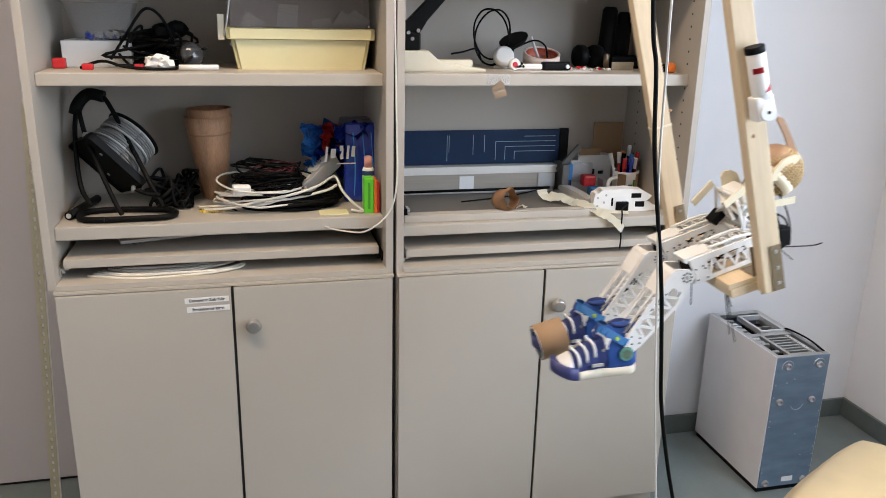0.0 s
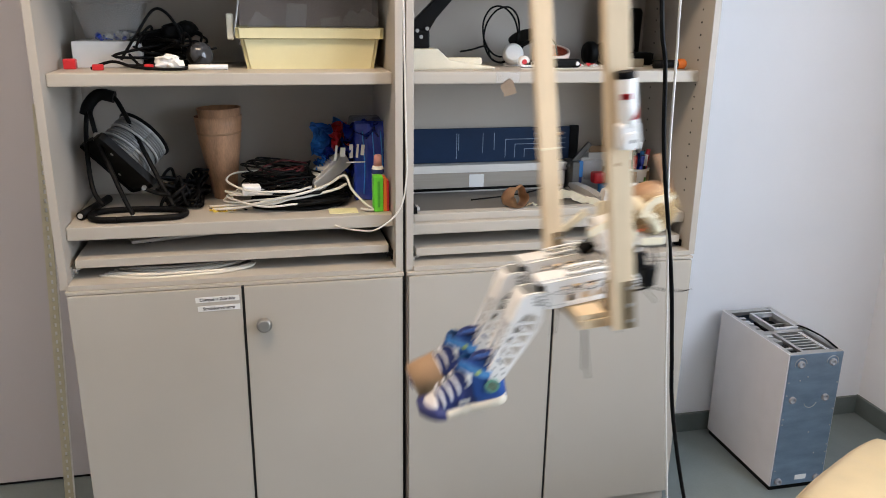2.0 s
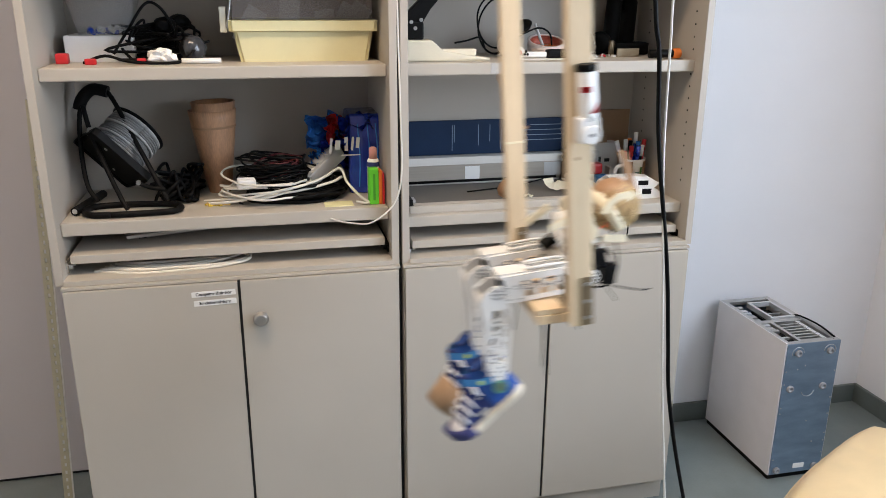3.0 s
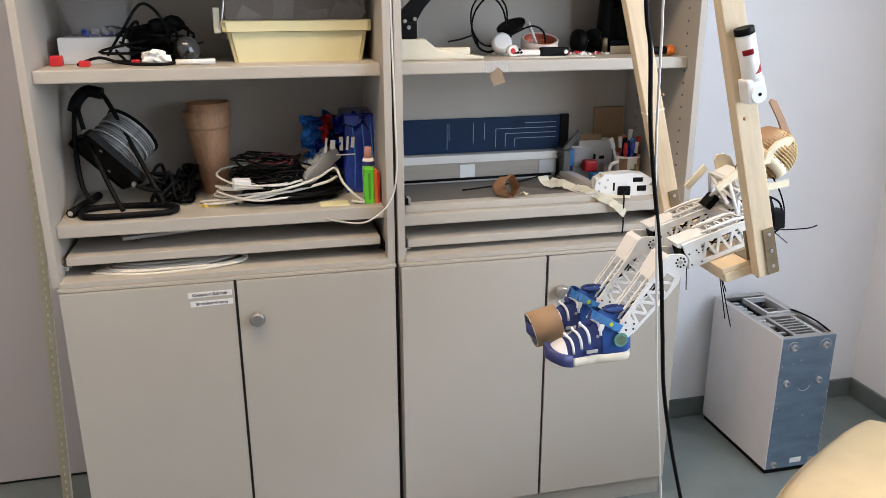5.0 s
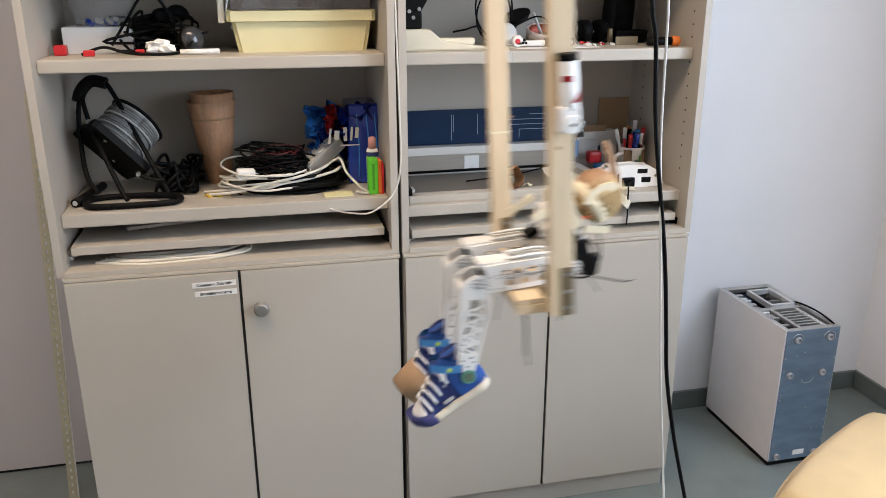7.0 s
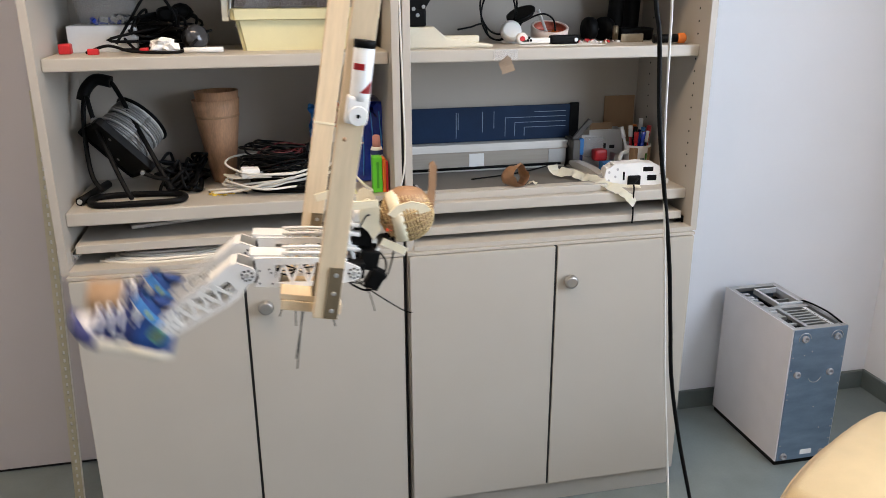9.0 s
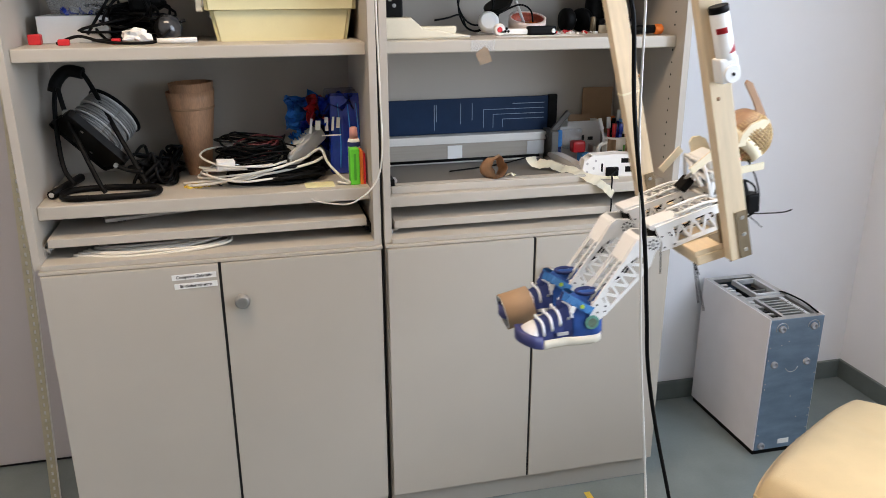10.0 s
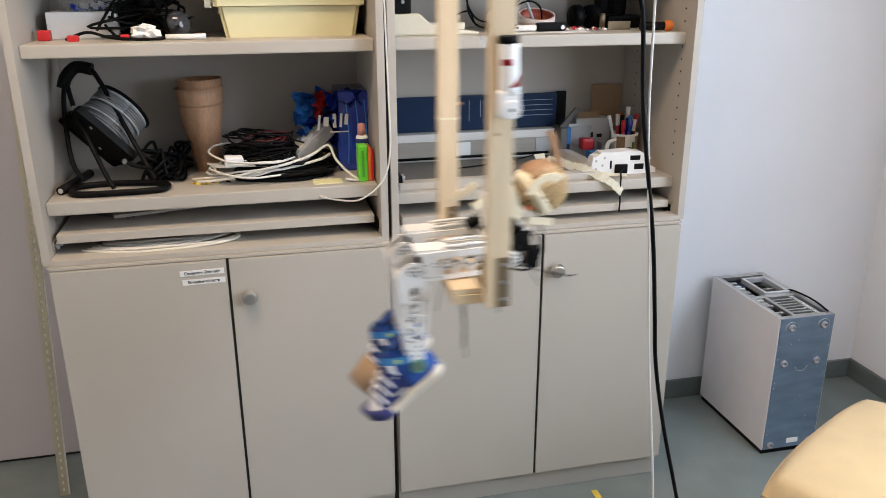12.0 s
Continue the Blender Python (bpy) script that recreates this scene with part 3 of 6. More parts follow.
def tube_bottle():
    """White tube with red marks, held on the near beam by a printed clip."""
    s = thing("taped_tube", (0, 0, 0), "white tube with red stripes and black cap taped to the beam", "tube")
    y = -0.168
    z = -ARM
    m = Matrix.Translation((0.006, y, z + 0.352)) @ pose(0, 0, 0, 0, -2, 0)
    part("tube_body", LATHE([(0.0145, 0), (0.0152, 0.01), (0.0152, 0.073), (0.0147, 0.075)], m, 24), M_WHITE, s)
    part("cap", LATHE([(0.0155, 0.075), (0.0157, 0.084), (0.015, 0.0855)], m, 24), M_BLACK, s, "black end cap")
    for a0, z0, z1 in ((-150, 0.044, 0.052), (-95, 0.012, 0.03)):
        bm = bmesh.new()
        vs = []
        for k in range(7):
            a = radians(a0 + k * 11)
            zz = z1 if a0 == -150 else z0 + (z1 - z0) * k / 6
            vs.append((bm.verts.new(m @ Vector((0.0156 * math.cos(a), 0.0156 * math.sin(a), z0))), bm.verts.new(m @ Vector((0.0156 * math.cos(a), 0.0156 * math.sin(a), zz + 0.001)))))
        for p, q in zip(vs, vs[1:]):
            bm.faces.new((p[0], q[0], q[1], p[1]))
        bmesh.ops.solidify(bm, geom=bm.faces, thickness=0.0004)
        part("red_stripe", bm, M_RED, s, "printed red stripe")
    part("clip", B(-0.012, 0.020, -0.1815, -0.1535, z + 0.318, z + 0.358, 0.004), M_WHITE, s, "white printed clip")
    part("clip_disc", LATHE([(0.0145, 0), (0.0145, 0.007), (0.0135, 0.009)], Matrix.Translation((0.006, -0.1755, z + 0.331)) @ pose(0, 0, 0, 90, 0, 0), 24), M_WHITE, s)
    part("pin", LATHE([(0.003, 0), (0.003, 0.001)], Matrix.Translation((0.006, -0.1846, z + 0.331)) @ pose(0, 0, 0, 90, 0, 0), 10), M_BLACK, s)
    return s


def bolt_ring(parent, x, y, z, r=0.0085, side=-1, n=8):
    for k in range(n):
        a = 2 * math.pi * k / n
        m = Matrix.Translation((x + r * math.cos(a), y, z + r * math.sin(a))) @ pose(0, 0, 0, 90, 0, 0)
        part("bolt", LATHE([(0.0018, -0.0004), (0.0018, 0.0012)], m, 8), M_BLACK, parent)
    part("hub", LATHE([(0.0042, -0.0004), (0.0036, 0.0018)], Matrix.Translation((x, y, z)) @ pose(0, 0, 0, 90, 0, 0), 12), M_GREYPL, parent)


def truss(bm, p0, p1, q0, q1, n, y0, y1, r=0.0024):
    """Zigzag struts between the lines p0-p1 and q0-q1."""
    for k in range(n):
        a, b = k / n, (k + 0.5) / n
        c = (k + 1) / n
        P = lambda t: (p0[0] + (p1[0] - p0[0]) * t, p0[1] + (p1[1] - p0[1]) * t)
        Q = lambda t: (q0[0] + (q1[0] - q0[0]) * t, q0[1] + (q1[1] - q0[1]) * t)
        for u, v in ((P(a), Q(b)), (Q(b), P(c))):
            d = Vector((v[0] - u[0], v[1] - u[1]))
            nn = Vector((-d.y, d.x)).normalized() * r
            slab(bm, [(u[0] + nn.x, u[1] + nn.y), (u[0] - nn.x, u[1] - nn.y), (v[0] - nn.x, v[1] - nn.y), (v[0] + nn.x, v[1] + nn.y)], y0, y1)


def thigh(parent):
    """Bone along -x from the hip at the origin, top side +z."""
    L = THIGH
    bm = bmesh.new()
    for y0, y1 in ((-0.025, -0.021), (0.021, 0.025)):
        # hip plate: long rounded tongue
        slab(bm, [(0.013, 0.0), (0.010, 0.009), (0.0, 0.014), (-0.03, 0.026), (-0.055, 0.026), (-0.045, 0.0), (-0.05, -0.018), (-0.03, -0.019), (0.0, -0.014), (0.010, -0.009)], y0 - 0.0008, y1 + 0.0008)
        # rails
        slab(bm, [(-0.05, 0.028), (-L + 0.03, 0.029), (-L + 0.03, 0.017), (-0.05, 0.017)], y0, y1)
        slab(bm, [(-0.04, -0.013), (-L + 0.03, -0.014), (-L + 0.03, -0.022), (-0.04, -0.021)], y0, y1)
        truss(bm, (-0.048, -0.014), (-L + 0.045, -0.014), (-0.048, 0.018), (-L + 0.045, 0.018), 3, y0 + 0.0004, y1 - 0.0004)
        # knee housing
        slab(bm, [(-L + 0.045, 0.029), (-L + 0.012, 0.029), (-L + 0.014, 0.012), (-L + 0.018, -0.004), (-L + 0.012, -0.02), (-L + 0.045, -0.022)], y0 - 0.0008, y1 + 0.0008)
    # top cover and cross members
    slab(bm, [(-L + 0.062, 0.0315), (-L + 0.004, 0.034), (-L + 0.004, 0.026), (-L + 0.010, 0.022), (-L + 0.014, 0.0285), (-L + 0.062, 0.0285)], -0.021, 0.021)
    for y in (-0.017, 0.017):
        tube(bm, [(-0.012, y, 0.020), (-0.05, y, 0.034), (-L + 0.055, y, 0.034)], 0.0028, 8, 3)
    for k in range(5):
        xa, xb = -0.03 - k * 0.018, -0.039 - k * 0.018
        tube(bm, [(xa, -0.02, 0.029), (xb, 0.02, 0.029), (xa - 0.018, -0.02, 0.029)], 0.0022, 6, 0)
    slab(bm, [(-L + 0.05, -0.018), (-L + 0.014, -0.018), (-L + 0.014, -0.022), (-L + 0.05, -0.022)], -0.021, 0.021)
    for x in (-0.05, -0.10):
        tube(bm, [(x, -0.021, -0.017), (x, 0.021, -0.017)], 0.003, 8, 0)
    t = part("thigh", bm, M_WHITE, parent)
    bolt_ring(t, 0, -0.0260, 0)
    for x, z in ((-L + 0.02, 0.008), (-L + 0.02, -0.014), (-L + 0.035, 0.010), (-L + 0.04, -0.015), (-L + 0.038, 0.004)):
        part("bolt", LATHE([(0.0016, 0), (0.0016, 0.0012)], Matrix.Translation((x, -0.0260, z)) @ pose(0, 0, 0, 90, 0, 0), 8), M_BLACK, t)
    part("servo", B(-L + 0.010, -L + 0.045, -0.0185, 0.0185, -0.016, 0.020, 0.002), M_BLACK, t, "black servo motor")
    part("servo", B(-0.022, 0.018, -0.019, 0.019, -0.013, 0.013, 0.002), M_BLACK, t, "black servo motor")
    for k, (za, zb) in enumerate(((0.008, -0.006), (0.002, 0.004), (-0.004, 0.009))):
        part("wire", TUBE([(-0.02, -0.006 + k * 0.006, za), (-0.07, -0.008 + k * 0.007, zb), (-0.11, 0.006 - k * 0.006, za - 0.004), (-L + 0.04, 0.0, zb)], 0.0013, 5, 4), M_RUBBER, t)
    return t


def shin(parent):
    """Bone along -x from the knee at the origin, front side +z."""
    L = SHIN
    bm = bmesh.new()
    for y0, y1 in ((-0.0262, -0.0222), (0.0222, 0.0262)):
        # knee plate, round behind and stepped in front
        ring = [(0.015 * math.cos(radians(a)), 0.015 * math.sin(radians(a))) for a in range(-110, 66, 22)]
        slab(bm, ring + [(-0.002, 0.026), (-0.014, 0.030), (-0.058, 0.021), (-0.058, 0.012), (-0.03, 0.006), (-0.028, -0.012), (-0.055, -0.022), (-0.055, -0.028), (-0.03, -0.026)], y0 - 0.0008, y1 + 0.0008)
        slab(bm, [(-0.055, 0.0215), (-L + 0.012, 0.010), (-L + 0.012, 0.004), (-0.055, 0.0125)], y0, y1)
        slab(bm, [(-0.05, -0.0215), (-L + 0.012, -0.020), (-L + 0.012, -0.026), (-0.05, -0.0285)], y0, y1)
        truss(bm, (-0.035, -0.0215), (-L + 0.03, -0.0205), (-0.045, 0.0125), (-L + 0.03, 0.006), 4, y0 + 0.0004, y1 - 0.0004)
        slab(bm, [(-L + 0.034, 0.011), (-L - 0.004, 0.008), (-L - 0.006, -0.022), (-L + 0.034, -0.026), (-L + 0.03, -0.008)], y0 - 0.0008, y1 + 0.0008)
    slab(bm, [(-0.004, 0.027), (-0.014, 0.031), (-0.06, 0.0225), (-0.06, 0.0195), (-0.014, 0.027)], -0.0222, 0.0222)
    for y in (-0.012, 0.012):
        slab(bm, [(-0.05, 0.0235), (-L + 0.006, 0.013), (-L + 0.006, 0.009), (-0.05, 0.0205)], y - 0.0025, y + 0.0025)
    for x, z in ((-0.06, -0.024), (-0.11, -0.022), (-0.15, -0.02), (-0.15, 0.007)):
        tube(bm, [(x, -0.0222, z), (x, 0.0222, z)], 0.0025, 8, 0)
    t = part("shin", bm, M_WHITE, parent)
    bolt_ring(t, 0, -0.0272, 0)
    for x, z in ((-L + 0.018, 0.003), (-L + 0.018, -0.018), (-L + 0.008, -0.008), (-L + 0.026, -0.012)):
        part("bolt", LATHE([(0.0018, 0), (0.0018, 0.0012)], Matrix.Translation((x, -0.0272, z)) @ pose(0, 0, 0, 90, 0, 0), 8), M_BLACK, t)
    part("servo", B(-L - 0.01, -L + 0.03, -0.019, 0.019, -0.018, 0.006, 0.002), M_BLACK, t, "black servo motor")
    for k in range(2):
        part("wire", TUBE([(-0.02, 0.004 * k, 0.0), (-0.07, -0.004, -0.010 + 0.006 * k), (-0.12, 0.006 - 0.01 * k, 0.002), (-L + 0.03, 0, -0.005)], 0.0016, 5, 4), M_RUBBER, t)
    return t


def torso(parent):
    """Origin at the hips, in the stance of the forward end of the swing."""
    # white pelvis and back brace
    t = part("torso", B(-0.012, 0.02, -0.04, 0.04, 0.068, 0.086, 0.004), M_WHITE, parent, "white lattice pelvis with motors")
    for y in (-0.03, 0.03):
        part("rib", TUBE([(0.0, y, 0.0), (-0.012, y, 0.03), (-0.010, y, 0.062), (0.012, y, 0.075)], 0.004, 8, 4), M_WHITE, t)
        part("rib", TUBE([(0.0, y, 0.02), (0.03, y, 0.014), (0.042, y, 0.028)], 0.0035, 8, 4), M_WHITE, t)
    for z in (0.018, 0.045, 0.0605):
        part("crossbar", B(-0.016, 0.004, -0.045, 0.045, z, z + 0.007, 0.002), M_WHITE, t)
    for a, b in (((-0.03, -0.045, 0.012), (0.0, -0.02, 0.075)), ((0.0, -0.045, 0.005), (-0.028, -0.01, 0.07)), ((-0.03, 0.045, 0.012), (0.0, 0.02, 0.075)), ((0.0, 0.045, 0.005), (-0.028, 0.01, 0.07)),
                 ((-0.032, -0.05, 0.02), (-0.03, 0.05, 0.02)), ((-0.034, -0.03, 0.045), (-0.02, 0.03, 0.085)), ((-0.034, 0.03, 0.045), (-0.02, -0.03, 0.085)), ((-0.032, -0.05, 0.02), (-0.02, -0.035, 0.088)), ((-0.032, 0.05, 0.02), (-0.02, 0.035, 0.088)), ((-0.02, -0.035, 0.088), (-0.02, 0.035, 0.088))):
        part("strut", TUBE([a, b], 0.0034, 8, 0), M_WHITE, t)
    part("servo", B(-0.006, 0.03, -0.028, 0.028, 0.024, 0.062, 0.003), M_BLACK, t, "black servo motor")
    part("servo", B(0.012, 0.044, -0.045, -0.010, -0.012, 0.022, 0.003), M_BLACK, t, "black servo motor")
    part("servo", B(0.012, 0.044, 0.010, 0.045, -0.012, 0.022, 0.003), M_BLACK, t, "black servo motor")
    part("battery", B(0.036, 0.062, -0.05, -0.022, -0.03, 0.006, 0.004, m=rot(-18)), M_BLACK, t, "small black box on a wire")
    part("servo", B(-0.035, -0.006, 0.018, 0.046, 0.042, 0.056, 0.002, m=rot(25)), M_BLACK, t, "black servo motor")
    part("plug", B(0.028, 0.036, -0.032, -0.024, 0.034, 0.042), M_PAPER, t)
    part("led", B(0.05, 0.056, -0.03, -0.025, 0.058, 0.0625), M_LED, t, "red glowing indicator")
    # cream plate with strips
    bm = bmesh.new()
    slab(bm, [(-0.002, 0.105), (0.006, 0.112), (0.020, 0.108), (0.030, 0.098), (0.032, 0.075), (0.038, 0.062), (0.028, 0.042), (0.016, 0.056), (0.002, 0.064), (-0.004, 0.085)], -0.042, -0.037)
    part("neck_plate", bm, M_TAPE, t, "cream plastic neck plate")
    bm = bmesh.new()
    slab(bm, [(-0.002, 0.105), (0.006, 0.112), (0.020, 0.108), (0.030, 0.098), (0.032, 0.075), (0.038, 0.062), (0.028, 0.042), (0.016, 0.056), (0.002, 0.064), (-0.004, 0.085)], 0.037, 0.042)
    part("neck_plate", bm, M_TAPE, t, "cream plastic neck plate")
    part("neck", TUBE([(0.01, 0, 0.06), (0.03, 0, 0.085), (0.05, 0, 0.097)], 0.012, 10, 4), M_BLACK, t)
    part("shoulder_strip", B(-0.03, 0.05, -0.05, -0.046, 0.092, 0.106, 0.001, m=rot(14)), M_TAPE, t, "cream tape strip")
    part("shoulder_strip", B(-0.035, 0.02, 0.03, 0.034, 0.098, 0.112, 0.001, m=rot(24)), M_TAPE, t, "cream tape strip")
    part("shoulder_strip", B(0.03, 0.078, -0.036, -0.033, 0.044, 0.058, 0.001, m=rot(-16)), M_TAPE, t, "cream tape strip")
    # head: basket of cane rings
    C = Vector((0.082, -0.010, 0.089))
    R = 0.047
    bm = bmesh.new()
    lathe(bm, [(0.002, -R * 0.93), (R * 0.55, -R * 0.76), (R * 0.84, -R * 0.38), (R * 0.93, 0), (R * 0.84, R * 0.38), (R * 0.55, R * 0.76), (0.002, R * 0.93)], Matrix.Translation(C), 24)
    head = part("head", bm, M_KRAFT, t, "round woven cane head with cream bands")
    axis = Matrix.Translation(C) @ pose(0, 0, 0, 0, 62, 0)
    bm = bmesh.new()
    for k in range(-7, 8):
        z = R * 0.97 * k / 8.2
        rr = math.sqrt(max(0.0, R * R - z * z))
        pts = [axis @ Vector((rr * math.cos(radians(a)), rr * math.sin(radians(a)), z)) for a in range(0, 361, 18)]
        tube(bm, pts, 0.0017, 5, 0)
    for a in range(0, 180, 15):
        pts = [axis @ Vector((R * math.sin(radians(b)) * math.cos(radians(a)), R * math.sin(radians(b)) * math.sin(radians(a)), R * math.cos(radians(b)))) for b in range(0, 361, 20)]
        tube(bm, pts, 0.0014, 5, 0)
    part("cane_weave", bm, M_BASKET, t, "woven cane rings")
    # cream bands round the head
    bm = bmesh.new()
    for tilt, wide in ((66, 0.010),):
        band = Matrix.Translation(C) @ pose(0, 0, 0, 0, tilt, 0)
        lathe(bm, [(R * 0.86, -wide), (R * 0.90, -wide), (R * 0.97, 0), (R * 1.0, wide), (R * 0.96, wide)], band @ Matrix.Translation((0, 0, -0.020)), 32, hollow=True)
    part("head_band", bm, M_TAPE, t, "cream tape band")
    bm = bmesh.new()
    slab(bm, [(-0.040, 0.004), (-0.026, 0.022), (-0.004, 0.032), (0.020, 0.031), (0.032, 0.022), (0.016, 0.014), (-0.006, 0.010), (-0.026, 0.0)], -0.043, -0.037, m=Matrix.Translation(C))
    part("mask_plate", bm, M_TAPE, t, "cream cut-out plate")
    bm = LATHE([(0.002, R * 1.05), (R * 0.5, R * 0.93), (R * 0.8, R * 0.64), (R * 0.78, R * 0.60)], Matrix.Translation(C) @ pose(0, 0, 0, 0, -8, 0), 24)
    part("crown_patch", bm, M_KRAFT, t, "brown tape patch")
    bm = bmesh.new()
    slab(bm, [(0.028, 0.026), (0.026, 0.06), (0.020, 0.096), (0.026, 0.100), (0.033, 0.092), (0.038, 0.06), (0.041, 0.03), (0.044, 0.005), (0.038, 0.0)], -0.014, -0.009, m=Matrix.Translation(C))
    part("head_strip", bm, M_KRAFT, t, "brown tape strip standing up")
    # wires
    for pts, r in (([(0.045, -0.035, 0.02), (0.058, -0.04, 0.0), (0.05, -0.045, -0.035), (0.03, -0.04, -0.05), (0.0, -0.035, -0.040), (-0.02, -0.03, -0.02)], 0.0019),
                   ([(0.06, -0.03, 0.07), (0.067, -0.035, 0.02), (0.062, -0.04, -0.02), (0.05, -0.04, -0.03)], 0.0015),
                   ([(-0.01, -0.02, -0.03), (0.03, -0.03, -0.047), (0.07, -0.03, -0.067), (0.105, -0.03, -0.082), (0.122, -0.03, -0.085)], 0.0013),
                   ([(0.0, 0, -0.02), (0.02, -0.02, -0.04), (0.04, -0.02, -0.06), (0.055, -0.03, -0.09)], 0.0009),
                   ([(0.0, 0, 0.0), (-0.01, -0.03, -0.03), (0.02, -0.035, -0.04), (0.04, -0.03, -0.01)], 0.0012),
                   ([(0.01, 0.0, 0.05), (0.0, -0.045, 0.06), (0.008, -0.05, 0.085), (0.02, -0.03, 0.08)], 0.0014)):
        part("wire", TUBE(pts, r, 6, 5), M_RUBBER, t)
    return t


def robot():
    r = thing("humanoid_robot", (0, 0, 0), "white printed humanoid robot with lattice legs sitting on the swing", "robot")
    t = torso(r)
    t.matrix_basis = pose(HIP[0], BODY_Y, HIP[1])
    thighs, shins = [], []
    for y in LEGS_Y:
        thighs.append(thigh(r))
        shins.append(shin(r))
    # loose wires under the seat
    for x, y, h, bend in ((-0.045, -0.06, 0.055, 0.006), (-0.030, -0.03, 0.150, 0.004), (-0.026, -0.02, 0.135, -0.004), (0.012, -0.06, 0.05, 0.016), (-0.05, 0.06, 0.09, -0.014)):
        part("wire", TUBE([(x, y, 0.0), (x, y, -0.002), (x + bend * 0.4, y, -h * 0.5), (x + bend, y, -h)], 0.0011, 6, 4), M_RUBBER, r)
    return r, t, thighs, shins


def shoe(near):
    """Toe along -x, sole below, ankle at the origin."""
    s = thing("child_high_top_shoe", (0, 0, 0), "blue canvas high-top child's shoe with white laces on robot foot", "shoe", "robot shoes")
    s.scale = (0.82, 0.82, 0.82)
    x1, x0 = 0.034, -0.165
    z0 = -0.075

    def half(x):
        u = (x - x0) / (x1 - x0)
        w = 0.034 * (1 - 0.22 * math.exp(-((u - 0.45) / 0.2) ** 2))
        w *= min(1, math.sqrt(max(0.0, u / 0.16))) if u < 0.16 else 1
        w *= math.sqrt(max(0.0, 1 - ((u - 0.86) / 0.14) ** 2)) if u > 0.86 else 1
        return max(w, 0.003) * (1.0 if u < 0.5 else 0.9)

    def outline(n=26, grow=0.0):
        xs = [x0 + (x1 - x0) * (0.5 - 0.5 * math.cos(math.pi * k / n)) for k in range(n + 1)]
        return [(x, half(x) + grow) for x in xs]

    def lift(x):
        return 0.020 * max(0, (-0.10 - x) / 0.065) ** 1.6

    def sole(lo, hi, grow, xa, xb):
        bm = bmesh.new()
        o = [p for p in outline(40, grow) if xa <= p[0] <= xb]
        rings = []
        for z in (lo, lo + 0.003, hi):
            g = -0.002 if z == lo else 0
            rings.append([bm.verts.new((x, -(w + g), z0 + z + lift(x))) for x, w in o] + [bm.verts.new((x, (w + g), z0 + z + lift(x))) for x, w in o[::-1]])
        n = len(rings[0])
        for a, b in zip(rings, rings[1:]):
            for k in range(n):
                bm.faces.new((a[k], a[(k + 1) % n], b[(k + 1) % n], b[k])).smooth = True
        bm.faces.new(rings[0]), bm.faces.new(rings[-1])
        return bm

    part("sole", sole(0, 0.021, 0.003, -0.112, 1), M_CREAMRUB, s, "cream rubber sole")
    part("toe_guard", sole(0, 0.030, 0.0045, -1, -0.108), M_NAVYRUB, s, "navy rubber toe guard")

    def top(x):
        pts = ((-0.166, -0.050), (-0.15, -0.032), (-0.12, -0.016), (-0.09, 0.0), (-0.065, 0.014), (-0.048, 0.030), (-0.03, 0.040), (-0.01, 0.043), (0.035, 0.041))
        for (a, za), (b, zb) in zip(pts, pts[1:]):
            if x <= b:
                return za + (zb - za) * max(0, (x - a) / (b - a))
        return pts[-1][1]

    def upper(xa, xb, grow, n=20, open_top=False):
        bm = bmesh.new()
        rings = []
        for k in range(n + 1):
            x = xa + (xb - xa) * k / n
            w = half(min(max(x, x0 + 0.004), x1 - 0.003)) + grow
            zt = top(x) + grow
            zb = z0 + 0.012 + lift(x)
            ring = []
            for q in range(13):
                a = math.pi * q / 12
                cy, cz = -math.cos(a), math.sin(a)
                narrow = 0.55 + 0.45 * (1 - max(0, min(1, (zt - zb) / 0.1)))
                yy = w * cy * (1 if cz < 0.3 else 1 - (1 - narrow * 1.15) * (cz - 0.3) / 0.7 * 0.6)
                ring.append(bm.verts.new((x, yy, zb + (zt - zb) * (cz ** 0.75 if cz > 0 else 0))))
            rings.append(ring)
        for a, b in zip(rings, rings[1:]):
            for q in range(12):
                bm.faces.new((a[q], a[q + 1], b[q + 1], b[q])).smooth = True
            bm.faces.new((a[12], a[0], b[0], b[12]))
        bm.faces.new(rings[0]), bm.faces.new(rings[-1][::-1])
        return bm

    part("upper", upper(-0.135, -0.034, 0.0), M_NAVY, s, "navy canvas upper")
    part("heel_quarter", upper(-0.040, 0.0335, 0.0012), M_BLUE, s, "blue canvas heel quarter")
    part("toe_cap", upper(-0.163, -0.122, 0.0012, 10), M_TOE, s, "white rubber toe cap")
    for k in range(4):
        x = -0.114 + k * 0.0185
        zt = top(x)
        pts = []
        for y, dz in ((-0.031, -0.028), (-0.028, -0.012), (-0.018, 0.0), (0, 0.004), (0.018, 0.0), (0.028, -0.012), (0.031, -0.028)):
            sl = 0.010 * (abs(y) / 0.031)
            pts.append((x - 0.004 + sl + (0.008 if k == 3 and y < 0 else 0), y * 0.98, zt + dz + 0.002))
        part("lace", TUBE(pts, 0.0032, 6, 3), M_LACE, s, "white lace")
        for y in (-0.0315, 0.0315):
            part("eyelet", LATHE([(0.0035, -0.001), (0.0035, 0.001)], Matrix.Translation((x + 0.006, y, zt - 0.027)) @ pose(0, 0, 0, 90, 0, 0), 10), M_STEEL, s)
    # strap
    bm = bmesh.new()
    pts = [(0.004, -0.0325, 0.004), (-0.016, -0.0335, 0.016), (-0.036, -0.028, 0.030), (-0.050, -0.014, 0.036), (-0.054, 0.0, 0.037), (-0.050, 0.014, 0.036), (-0.036, 0.028, 0.030), (-0.016, 0.0335, 0.016)]
    p = smooth_line(pts, 4)
    vs = []
